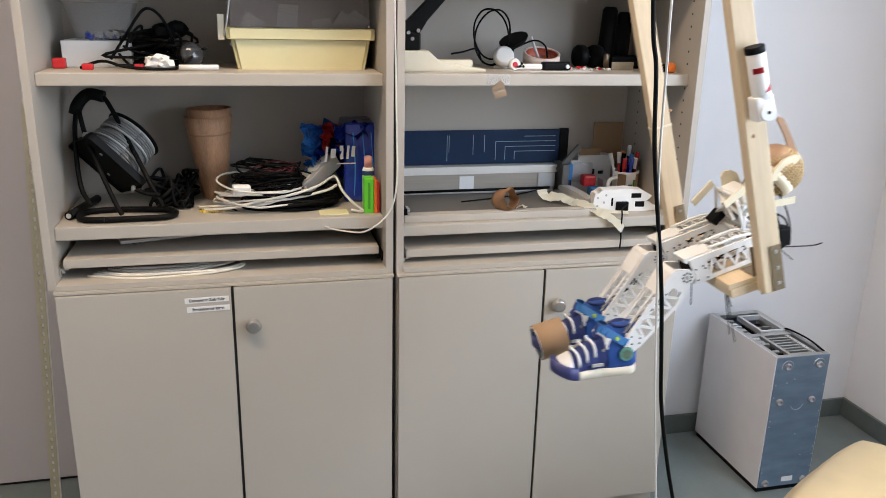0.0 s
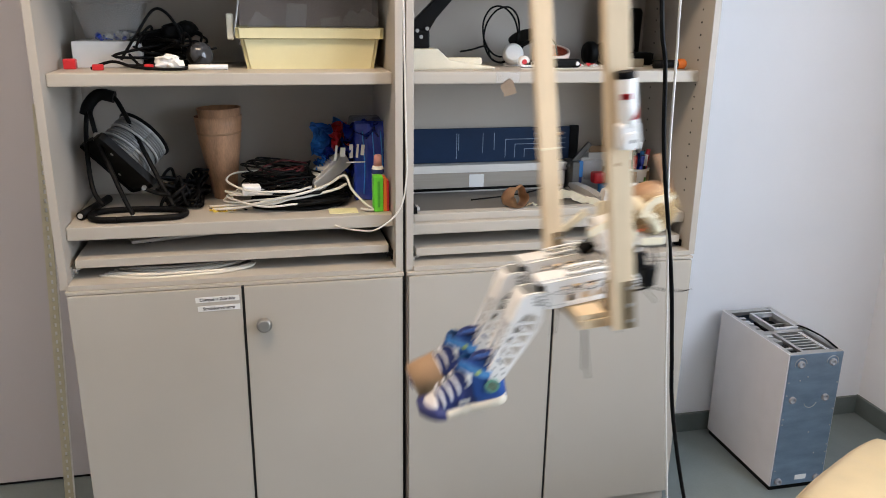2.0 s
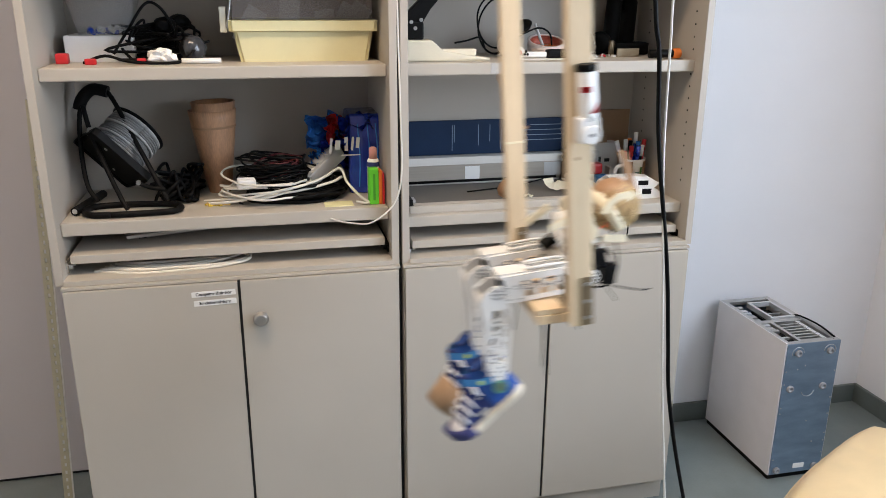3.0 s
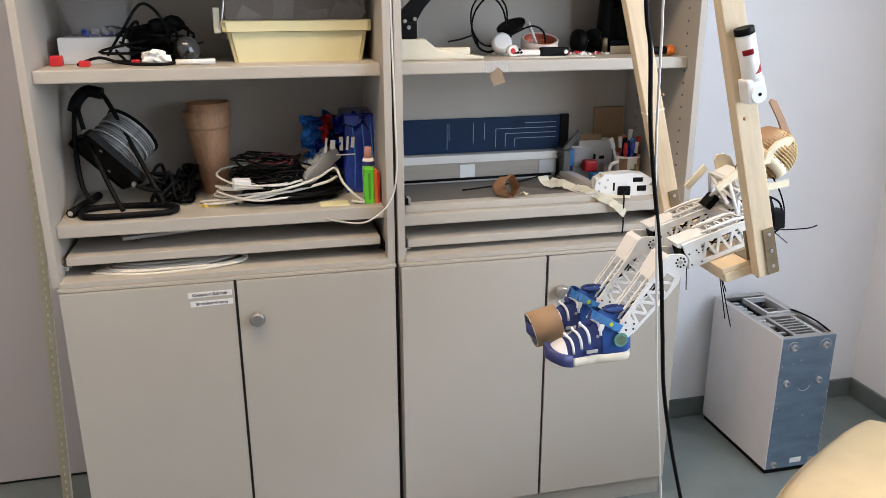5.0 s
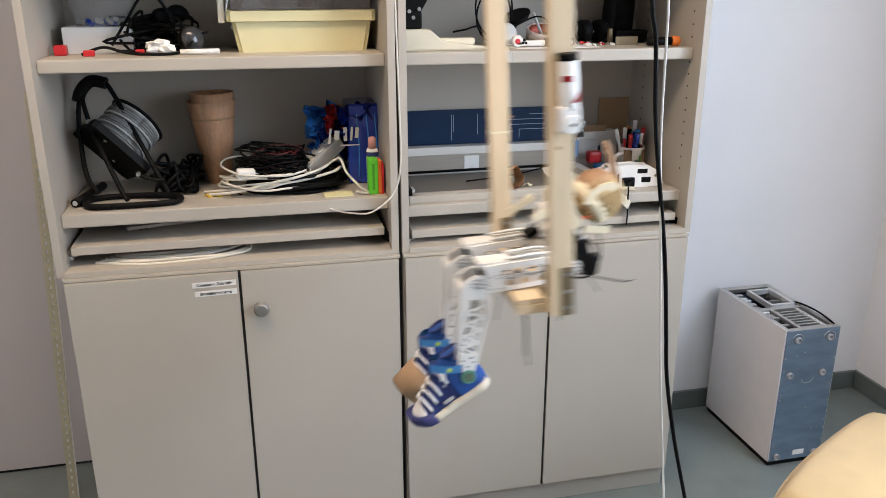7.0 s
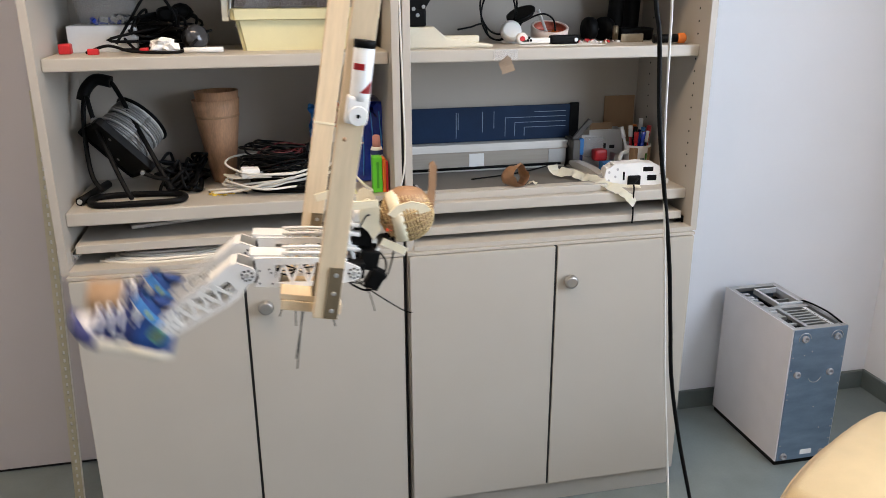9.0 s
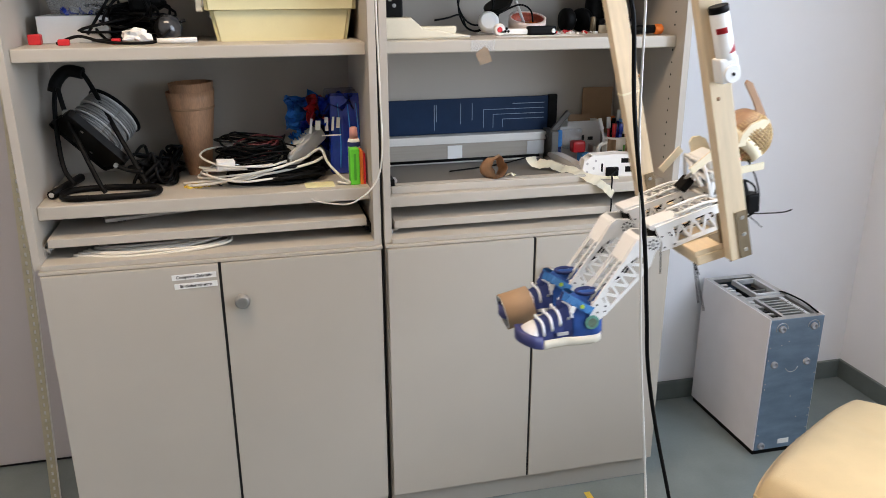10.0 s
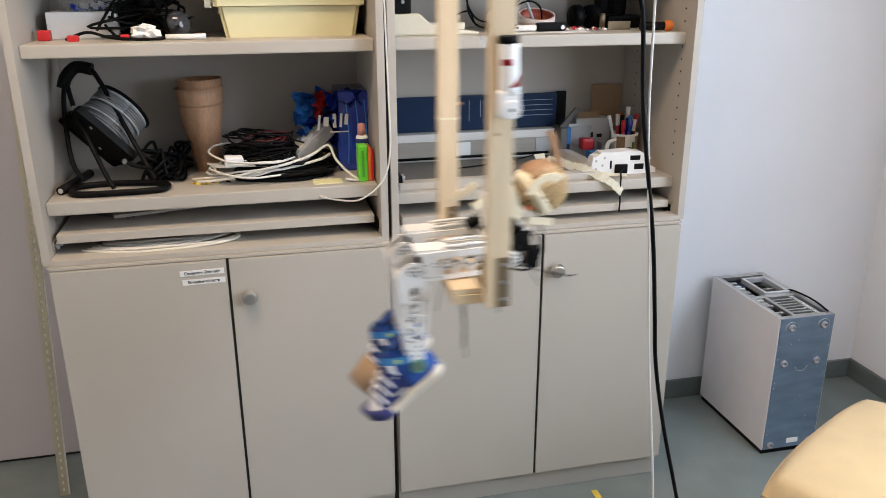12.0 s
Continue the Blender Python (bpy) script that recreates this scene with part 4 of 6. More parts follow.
    for i, q in enumerate(p):
        d = (p[min(i + 1, len(p) - 1)] - p[max(i - 1, 0)]).normalized()
        out = Vector((-0.55, q.y * 22, 0.3)).normalized()
        side = d.cross(out).normalized() * 0.0095
        vs.append((bm.verts.new(q + side + out * 0.003), bm.verts.new(q - side + out * 0.003)))
    for a, b in zip(vs, vs[1:]):
        bm.faces.new((a[0], b[0], b[1], a[1])).smooth = True
    bmesh.ops.solidify(bm, geom=bm.faces, thickness=0.0025)
    part("strap", bm, M_STRAP, s, "light blue hook-and-loop strap")
    part("strap_print", LATHE([(0.0055, 0), (0.005, 0.0012)], Matrix.Translation((-0.022, -0.0365, 0.020)) @ pose(0, 0, 0, 90, 0, 0), 7), M_LIME, s, "lime print")
    part("strap_tab", B(-0.052, -0.040, -0.0335, -0.0315, -0.010, 0.006, 0.001, m=rot(-20)), M_PAPER, s)
    for y, f in ((-0.0335, 1), (0.0335, -1)):
        m = Matrix.Translation((0.002, y, -0.022)) @ pose(0, 0, 0, 90 * f, 0, 0)
        part("badge", LATHE([(0.017, 0), (0.016, 0.0022)], m, 24), M_BADGERING, s, "round printed patch")
        part("badge_centre", LATHE([(0.011, 0.0015), (0.0105, 0.003)], m, 20), M_BADGE, s)
    part("side_print", B(-0.078, -0.052, -0.0325, -0.030, -0.046, -0.038, 0.001), M_GREYPL, s, "small grey print")
    part("tongue", TUBE([(-0.062, 0, 0.012), (-0.053, 0, 0.026), (-0.044, 0.002, 0.042)], [0.011] * 12 + [0.004], 10, 6), M_NAVY, s)
    part("collar", LATHE([(0.021, 0), (0.024, 0.003), (0.0225, 0.006), (0.018, 0.005), (0.016, -0.004)], Matrix.Translation((0.0, 0, 0.038)) @ Matrix.Diagonal((1.15, 0.88, 1, 1)), 20, hollow=True), M_NAVY, s)
    return s


def cardboard_sleeve():
    s = thing("cardboard_sleeve", (0, 0, 0), "brown cardboard tube wrapped round the toe of a shoe", "cardboard tube")
    s.scale = (0.82, 0.82, 0.82)
    m = Matrix.Translation((-0.122, -0.004, -0.040)) @ pose(0, 0, 0, 0, 78, 0)
    bm = LATHE([(0.044, -0.035), (0.0455, -0.0345), (0.0455, 0.0345), (0.044, 0.035), (0.043, 0.0345), (0.043, -0.0345), (0.044, -0.035)], m @ Matrix.Diagonal((0.95, 1.0, 1, 1)), 32, hollow=True)
    part("sleeve", bm, M_CARD, s)
    part("end_liner", LATHE([(0.041, -0.036), (0.0425, -0.035), (0.0425, 0.03)], m @ Matrix.Diagonal((0.95, 1.0, 1, 1)), 32, hollow=True), M_PAPER, s, "pale inner lining")
    return s


SWING = swing()
TUBE_THING = tube_bottle()
ROBOT, TORSO, THIGHS, SHINS = robot()
SHOES = [shoe(True), shoe(False)]
SLEEVE = cardboard_sleeve()

# ---- things on the shelves
Z1, ZR, Z2 = 0.961, 0.931, 1.316


def loops(cx, cy, z, rx, ry, n, r, seed, lift=0.05, turns=1.0, start=0.0):
    """A heap of uneven cable coils."""
    rnd = random.Random(seed)
    bm = bmesh.new()
    pts = []
    for k in range(int(n * 12 * turns)):
        a = start + 2 * math.pi * k / 12
        lap = k / 12
        if k % 12 == 0:
            fx, fy, ox, oy, oz = rnd.uniform(0.78, 1.0), rnd.uniform(0.75, 1.0), rnd.uniform(-0.015, 0.015), rnd.uniform(-0.012, 0.012), rnd.uniform(0, lift)
        w = 0.006
        pts.append((cx + ox + rx * fx * math.cos(a) + rnd.uniform(-w, w), cy + oy + ry * fy * math.sin(a) + rnd.uniform(-w, w), z + r + max(0, oz + lift * 0.2 * math.sin(a + lap) + rnd.uniform(-0.003, 0.003))))
    tube(bm, pts, r, 7, 4)
    return bm


def tangle(x0, x1, y0, y1, z, h, n, r, seed):
    rnd = random.Random(seed)
    p = [Vector((rnd.uniform(x0, x1), rnd.uniform(y0, y1), z + r + rnd.random() ** 1.7 * h)) for _ in range(n)]
    return TUBE(p, r, 7, 7)


def cable_reel():
    t = thing("cable_reel", (-0.66, 0.24, Z1), "black cable reel with a tubular handle frame on the shelf", "cable reel")
    # hoop of bent tube, leaning back, over a flat floor loop
    hoop = [(-0.560, 0.118, Z1 + 0.030), (-0.590, 0.150, Z1 + 0.085), (-0.640, 0.205, Z1 + 0.180), (-0.676, 0.245, Z1 + 0.250), (-0.700, 0.262, Z1 + 0.283), (-0.732, 0.265, Z1 + 0.286), (-0.755, 0.258, Z1 + 0.262), (-0.766, 0.245, Z1 + 0.205), (-0.764, 0.215, Z1 + 0.120), (-0.752, 0.180, Z1 + 0.060), (-0.728, 0.150, Z1 + 0.030)]
    part("frame", TUBE(hoop, 0.0058, 10, 8), M_BLACK, t, "bent black steel tube frame")
    brace = [(-0.752, 0.240, Z1 + 0.248), (-0.735, 0.205, Z1 + 0.190), (-0.700, 0.160, Z1 + 0.105), (-0.668, 0.125, Z1 + 0.035), (-0.655, 0.112, Z1 + 0.014)]
    part("brace_tube", TUBE(brace, 0.0058, 10, 7), M_BLACK, t, "straight black tube across the plate")
    loop = [(-0.690, 0.085, Z1 + 0.0085), (-0.735, 0.092, Z1 + 0.0085), (-0.755, 0.125, Z1 + 0.0085), (-0.745, 0.170, Z1 + 0.0085), (-0.680, 0.185, Z1 + 0.0085), (-0.570, 0.170, Z1 + 0.0085), (-0.535, 0.140, Z1 + 0.0085), (-0.540, 0.105, Z1 + 0.0085), (-0.570, 0.090, Z1 + 0.0085), (-0.690, 0.085, Z1 + 0.0085)]
    part("floor_loop", TUBE(loop, 0.0078, 10, 7), M_BLACK, t)
    part("grip", TUBE([(-0.765, 0.255, Z1 + 0.238), (-0.755, 0.258, Z1 + 0.264), (-0.730, 0.265, Z1 + 0.286), (-0.694, 0.260, Z1 + 0.280)], 0.0150, 12, 5), M_BLACK, t, "thick black grip")
    part("collar", LATHE([(0.0085, -0.008), (0.0085, 0.008)], Matrix.Translation((-0.735, 0.204, Z1 + 0.190)) @ pose(0, 0, 0, 30, 20, 0), 12), M_STEEL, t)
    # drum: axis towards the lower front corner, so that its turns show above the plate
    face = Vector((-0.60, -0.52, -0.60)).to_track_quat("Z", "Y").to_matrix().to_4x4()
    ax = Matrix.Translation((-0.668, 0.255, Z1 + 0.150)) @ face @ pose(0, 0, 0, 0, 0, 20)
    part("back_piece", LATHE([(0.070, -0.058), (0.074, -0.056), (0.074, -0.052), (0.03, -0.050)], ax, 36), M_BLACK, t, "round black flange")
    part("front_plate", B(-0.084, 0.084, -0.090, 0.084, 0.046, 0.056, 0.014, m=ax), M_BLACK, t, "square black plate")
    part("drum", LATHE([(0.045, -0.050), (0.060, -0.049), (0.060, 0.045), (0.045, 0.046)], ax, 30), M_REELGREY, t)
    rnd = random.Random(5)
    for k in range(16):
        z = -0.047 + k * 0.0062
        rr = 0.064 + rnd.uniform(-0.001, 0.005)
        part("cable_turn", TUBE([ax @ Vector((rr * math.cos(radians(a)), rr * math.sin(radians(a)), z)) for a in range(0, 361, 15)], 0.0033, 6, 0), M_REELGREY if k % 5 else M_GREYPL, t)
    for a in (35, 215):
        part("screw", LATHE([(0.005, 0), (0.004, 0.004)], ax @ Matrix.Translation((0.05 * math.cos(radians(a)), 0.05 * math.sin(radians(a)), 0.054)), 10), M_STEEL, t)
    part("crank", TUBE([(-0.635, 0.150, Z1 + 0.072), (-0.600, 0.135, Z1 + 0.060), (-0.565, 0.125, Z1 + 0.056)], 0.0055, 8, 4), M_BLACK, t)
    part("crank_pin", LATHE([(0.006, 0), (0.005, 0.012)], Matrix.Translation((-0.628, 0.146, Z1 + 0.072)) @ pose(0, 0, 0, 90, 0, 0), 12), M_STEEL, t, "bright steel pin")
    part("foot_tube", TUBE([(-0.778, 0.125, Z1 + 0.011), (-0.742, 0.300, Z1 + 0.012)], 0.0105, 12, 0), M_BLACK, t)
    part("foot_plug", TUBE([(-0.7782, 0.1245, Z1 + 0.011), (-0.7775, 0.128, Z1 + 0.011)], 0.0065, 10, 0), M_GREYPL, t, "grey tube end")


def veneer_roll():
    t = thing("veneer_roll", (-0.455, 0.325, Z1), "tapered roll of brown wood veneer standing upright", "veneer roll")
    m = Matrix.Translation((-0.446, 0.325, Z1)) @ pose(0, 0, 0, 0, -1.5, 0)
    part("outer_roll", LATHE([(0.029, 0), (0.035, 0.03), (0.049, 0.12), (0.0595, 0.195), (0.0625, 0.222), (0.061, 0.222), (0.057, 0.19), (0.035, 0.04)], m, 32, hollow=True), M_VENEER, t)
    part("inner_roll", LATHE([(0.031, 0.02), (0.052, 0.195), (0.0575, 0.243), (0.056, 0.243), (0.050, 0.195), (0.030, 0.03)], m @ Matrix.Translation((0.004, 0.002, 0)), 28, hollow=True), M_VENEER, t)
    for z, r in ((0.175, 0.0572),):
        part("seam", LATHE([(r, z), (r + 0.0012, z + 0.0005), (r + 0.0014, z + 0.006), (r + 0.001, z + 0.0065)], m, 32, hollow=True), M_KRAFT, t)


def cable_heaps():
    piece("black_power_cable", loops(-0.25, 0.215, Z1, 0.128, 0.095, 14, 0.0048, 11, 0.042), M_RUBBER, (-0.25, 0.2, Z1), "coiled thick black power cable", "cable")
    piece("black_thin_cable", loops(-0.300, 0.20, Z1 + 0.045, 0.088, 0.07, 17, 0.0026, 12, 0.075), M_RUBBER, (-0.315, 0.2, Z1), "coil of thin black cable", "cable")
    piece("dark_red_cable", loops(-0.295, 0.19, Z1 + 0.06, 0.062, 0.045, 4, 0.002, 15, 0.045), mat("dark_red_sheath", (0.10, 0.012, 0.014), 0.5), (-0.3, 0.2, Z1), "coil of thin dark red cable", "cable")
    piece("grey_cable", loops(-0.325, 0.19, Z1 + 0.02, 0.125, 0.085, 6, 0.0028, 13, 0.06), M_WHITECABLE, (-0.32, 0.19, Z1), "coiled pale grey cable", "cable")
    piece("white_power_cable", TUBE([(-0.47, 0.16, Z1 + 0.006), (-0.40, 0.13, Z1 + 0.016), (-0.33, 0.115, Z1 + 0.034), (-0.24, 0.12, Z1 + 0.05), (-0.18, 0.15, Z1 + 0.062), (-0.145, 0.17, Z1 + 0.078), (-0.130, 0.16, Z1 + 0.08), (-0.118, 0.14, Z1 + 0.05), (-0.088, 0.11, Z1 + 0.018), (-0.070, 0.098, Z1 + 0.006), (-0.076, 0.09, Z1 + 0.005), (-0.10, 0.10, Z1 + 0.008)], 0.0036, 8, 8), M_WHITECABLE, (-0.3, 0.13, Z1), "white power cable looping over the shelf", "cable")
    piece("white_power_cable", TUBE([(-0.13, 0.165, Z1 + 0.06), (-0.16, 0.14, Z1 + 0.052), (-0.25, 0.13, Z1 + 0.035), (-0.36, 0.14, Z1 + 0.022), (-0.44, 0.17, Z1 + 0.012), (-0.48, 0.19, Z1 + 0.006)], 0.0036, 8, 8), M_WHITECABLE, (-0.3, 0.14, Z1), "white power cable lying across the coils", "cable")
    st = thing("power_strip", (-0.18, 0.24, Z1), "grey power strip resting on coiled cables", "power strip")
    m = Matrix.Translation((-0.175, 0.225, Z1 + 0.082)) @ pose(0, 0, 0, 8, -34, 28)
    part("body", B(-0.062, 0.062, -0.026, 0.026, -0.020, 0.020, 0.005, m=m), M_GREYPL, st)
    for x in (-0.035, 0.0, 0.035):
        part("socket", LATHE([(0.017, 0.0195), (0.017, 0.0208), (0.014, 0.0208)], m @ Matrix.Translation((x, 0, 0)), 20), M_WHITECABLE, st)
    pl = thing("power_plug", (-0.375, 0.15, Z1 + 0.05), "white plug lying on the cable coil", "plug")
    m = Matrix.Translation((-0.372, 0.135, Z1 + 0.06)) @ pose(0, 0, 0, 10, 4, 12)
    part("body", B(-0.022, 0.022, -0.012, 0.012, -0.012, 0.012, 0.003, m=m), M_PAPER, pl)
    part("pin", TUBE([m @ Vector((0.022, 0, 0)), m @ Vector((0.034, 0, 0))], 0.002, 6, 0), M_STEEL, pl)
    piece("loose_wire", tangle(-0.61, -0.485, 0.18, 0.38, Z1, 0.085, 60, 0.0042, 21), M_RUBBER, (-0.54, 0.3, Z1), "tangle of black cables behind the reel", "cable")
    piece("yellow_foam_crumbs", crumbs(-0.448, 0.165, Z1, 0.032, 26, 0.006, 6), M_YELLOW, (-0.448, 0.165, Z1), "small pile of yellow foam crumbs", "foam", kind="stuff")
    piece("wire_end", TUBE([(-0.43, 0.16, Z1 + 0.004), (-0.405, 0.155, Z1 + 0.008), (-0.385, 0.15, Z1 + 0.004)], 0.0022, 6, 4), M_BLACK, (-0.41, 0.15, Z1), "short black wire end", "wire")


def crumbs(cx, cy, z, rad, n, size, seed):
    rnd = random.Random(seed)
    bm = bmesh.new()
    for k in range(n):
        a, d = rnd.uniform(0, 6.28), rad * math.sqrt(rnd.random())
        s = size * rnd.uniform(0.5, 1.0)
        m = Matrix.Translation((cx + d * math.cos(a), cy + 0.4 * d * math.sin(a), z + s * 0.5)) @ pose(0, 0, 0, rnd.uniform(0, 40), rnd.uniform(0, 40), rnd.uniform(0, 90))
        box(bm, -s, s, -s * 0.6, s * 0.6, -s * 0.5, s * 0.5, 0, m)
    return bm


def crumple(name, cx, cy, cz, sx, sy, sz, seed, material, label, category, rough=0.3, n=3):
    """A crushed lump."""
    bm = bmesh.new()
    bmesh.ops.create_icosphere(bm, subdivisions=n, radius=1)
    for v in bm.verts:
        d = 1 + rough * (noise.noise(v.co * 1.7 + Vector((seed, 0, 0))) + 0.7 * noise.noise(v.co * 4 + Vector((0, seed, 0))))
        v.co = Vector((cx + v.co.x * sx * d, cy + v.co.y * sy * d, max(cz - sz * 0.98, cz + v.co.z * sz * d)))
    return piece(name, bm, material, (cx, cy, cz - sz), label, category)


def ribbon(pts, w, thick, seed, up=(0, 0, 1), jag=0.0):
    rnd = random.Random(seed)
    p = smooth_line(pts, 5)
    bm = bmesh.new()
    vs = []
    for i, q in enumerate(p):
        d = (p[min(i + 1, len(p) - 1)] - p[max(i - 1, 0)]).normalized()
        s = d.cross(Vector(up)).normalized() * w * (1 + rnd.uniform(-jag, jag))
        vs.append((bm.verts.new(q + s + Vector((0, 0, rnd.uniform(0, jag) * w))), bm.verts.new(q - s * (1 + rnd.uniform(-jag, jag)) + Vector((0, 0, rnd.uniform(0, jag) * w)))))
    for a, b in zip(vs, vs[1:]):
        bm.faces.new((a[0], b[0], b[1], a[1]))
    bmesh.ops.solidify(bm, geom=bm.faces, thickness=thick)
    return bm


def blue_pack():
    t = thing("blue_film_pack", (-0.06, 0.28, Z1), "torn blue plastic film pack of rolls with white print", "pack")
    bm = bmesh.new()
    bmesh.ops.create_cube(bm, size=2)
    bmesh.ops.bevel(bm, geom=list(bm.edges), offset=0.16, segments=2, affect="EDGES", profile=0.5)
    bmesh.ops.subdivide_edges(bm, edges=bm.edges, cuts=4, use_grid_fill=True)
    for v in bm.verts:
        w = 0.10 * noise.noise(v.co * 2.2) + 0.06 * noise.noise(v.co * 6)
        v.co = Vector((-0.060 + v.co.x * (0.044 + 0.03 * w), 0.285 + v.co.y * 0.075 * (1 + 0.6 * w), Z1 + 0.107 + v.co.z * 0.107 * (1 + w * 0.25)))
    part("pack_body", bm, M_BLUEP, t)
    # torn loose film to one side
    for k, (xa, za, wd, ht, mm, lab) in enumerate(((-0.212, 0.118, 0.115, 0.09, M_BLUEL, "crumpled light blue film"), (-0.175, 0.068, 0.08, 0.075, M_BLUEP, "crumpled dark blue film"), (-0.160, 0.145, 0.055, 0.062, M_RED, "red printed film"), (-0.205, 0.088, 0.035, 0.03, M_BLUEL, "film corner"), (-0.130, 0.15, 0.09, 0.065, M_BLUEP, "film fold over the top"))):
        bm = bmesh.new()
        n = 12
        g = []
        for i in range(n + 1):
            row = []
            for j in range(n + 1):
                u, v = i / n, j / n
                x = xa + wd * u + 0.014 * noise.noise((u * 4 + k, v * 4, 1))
                z = Z1 + za + ht * v + 0.02 * noise.noise((u * 4, v * 2, 5 + k)) + (0.012 * noise.noise((u * 9, k, 3)) if j in (0, n) else 0)
                y = 0.262 - 0.012 * k + 0.05 * noise.noise((u * 3, v * 3, 7 + k)) + 0.026 * noise.noise((u * 9, v * 9, 2 + k))
                row.append(bm.verts.new((x, y, z)))
            g.append(row)
        for i in range(n):
            for j in range(n):
                bm.faces.new((g[i][j], g[i + 1][j], g[i + 1][j + 1], g[i][j + 1]))
        bmesh.ops.solidify(bm, geom=bm.faces, thickness=0.001)
        part("loose_film", bm, mm, t, lab)
    for x, z, w, h, tilt in ((-0.152, 0.104, 0.006, 0.020, 8), (-0.134, 0.106, 0.013, 0.012, 4), (-0.112, 0.108, 0.009, 0.018, 0), (-0.095, 0.108, 0.006, 0.018, 6), (-0.081, 0.110, 0.009, 0.014, 6), (-0.1, 0.078, 0.05, 0.0015, 0)):
        m = Matrix.Translation((x, 0.1985 if x > -0.105 else 0.196, Z1 + z + 0.032)) @ pose(0, 0, 0, 0, tilt, 0)
        part("white_print", B(-w / 2, w / 2, -0.001, 0.001, -h, h, m=m), M_PAPER, t, "white printed bar")
    # Light blue ridges painted as the highlights on the film's folds.
    for x in (-0.078, -0.052, -0.03):
        part("film_highlight", TUBE([(x, 0.209, Z1 + 0.02), (x + 0.003, 0.206, Z1 + 0.1), (x - 0.002, 0.209, Z1 + 0.19)], 0.0018, 5, 4), M_BLUEL, t)


def sponges():
    s = thing("cleaning_sponge", (-0.052, 0.1, Z1), "bright green and orange sponge block standing on edge", "sponge")
    part("green_layer", B(-0.067, -0.043, 0.088, 0.125, Z1, Z1 + 0.092, 0.003), M_GREEN, s)
    # Darker green strip stands for the shade in the sponge's groove.
    part("groove_shade", B(-0.058, -0.052, 0.0868, 0.0885, Z1 + 0.012, Z1 + 0.08), mat("shaded_sponge_green", (0.06, 0.4, 0.03), 0.7), s)
    part("orange_layer", B(-0.0425, -0.034, 0.089, 0.125, Z1, Z1 + 0.088, 0.002), M_ORANGE, s)
    part("dark_layer", B(-0.0335, -0.028, 0.09, 0.125, Z1, Z1 + 0.08, 0.001), M_RED, s)
    g = thing("glue_stick", (-0.05, 0.15, Z1), "small white bottle with blue label and pink cap", "bottle")
    m = Matrix.Translation((-0.048, 0.152, Z1))
    part("body", LATHE([(0.016, 0), (0.016, 0.1), (0.013, 0.108)], m, 20), M_PAPER, g)
    part("label", LATHE([(0.0163, 0.088), (0.0163, 0.1)], m, 20, hollow=True), M_NAVY, g, "blue band")
    part("cap", LATHE([(0.011, 0.108), (0.010, 0.135), (0.006, 0.138)], m, 16), mat("pink_plastic", (0.6, 0.28, 0.25), 0.5), g, "pale pink cap")


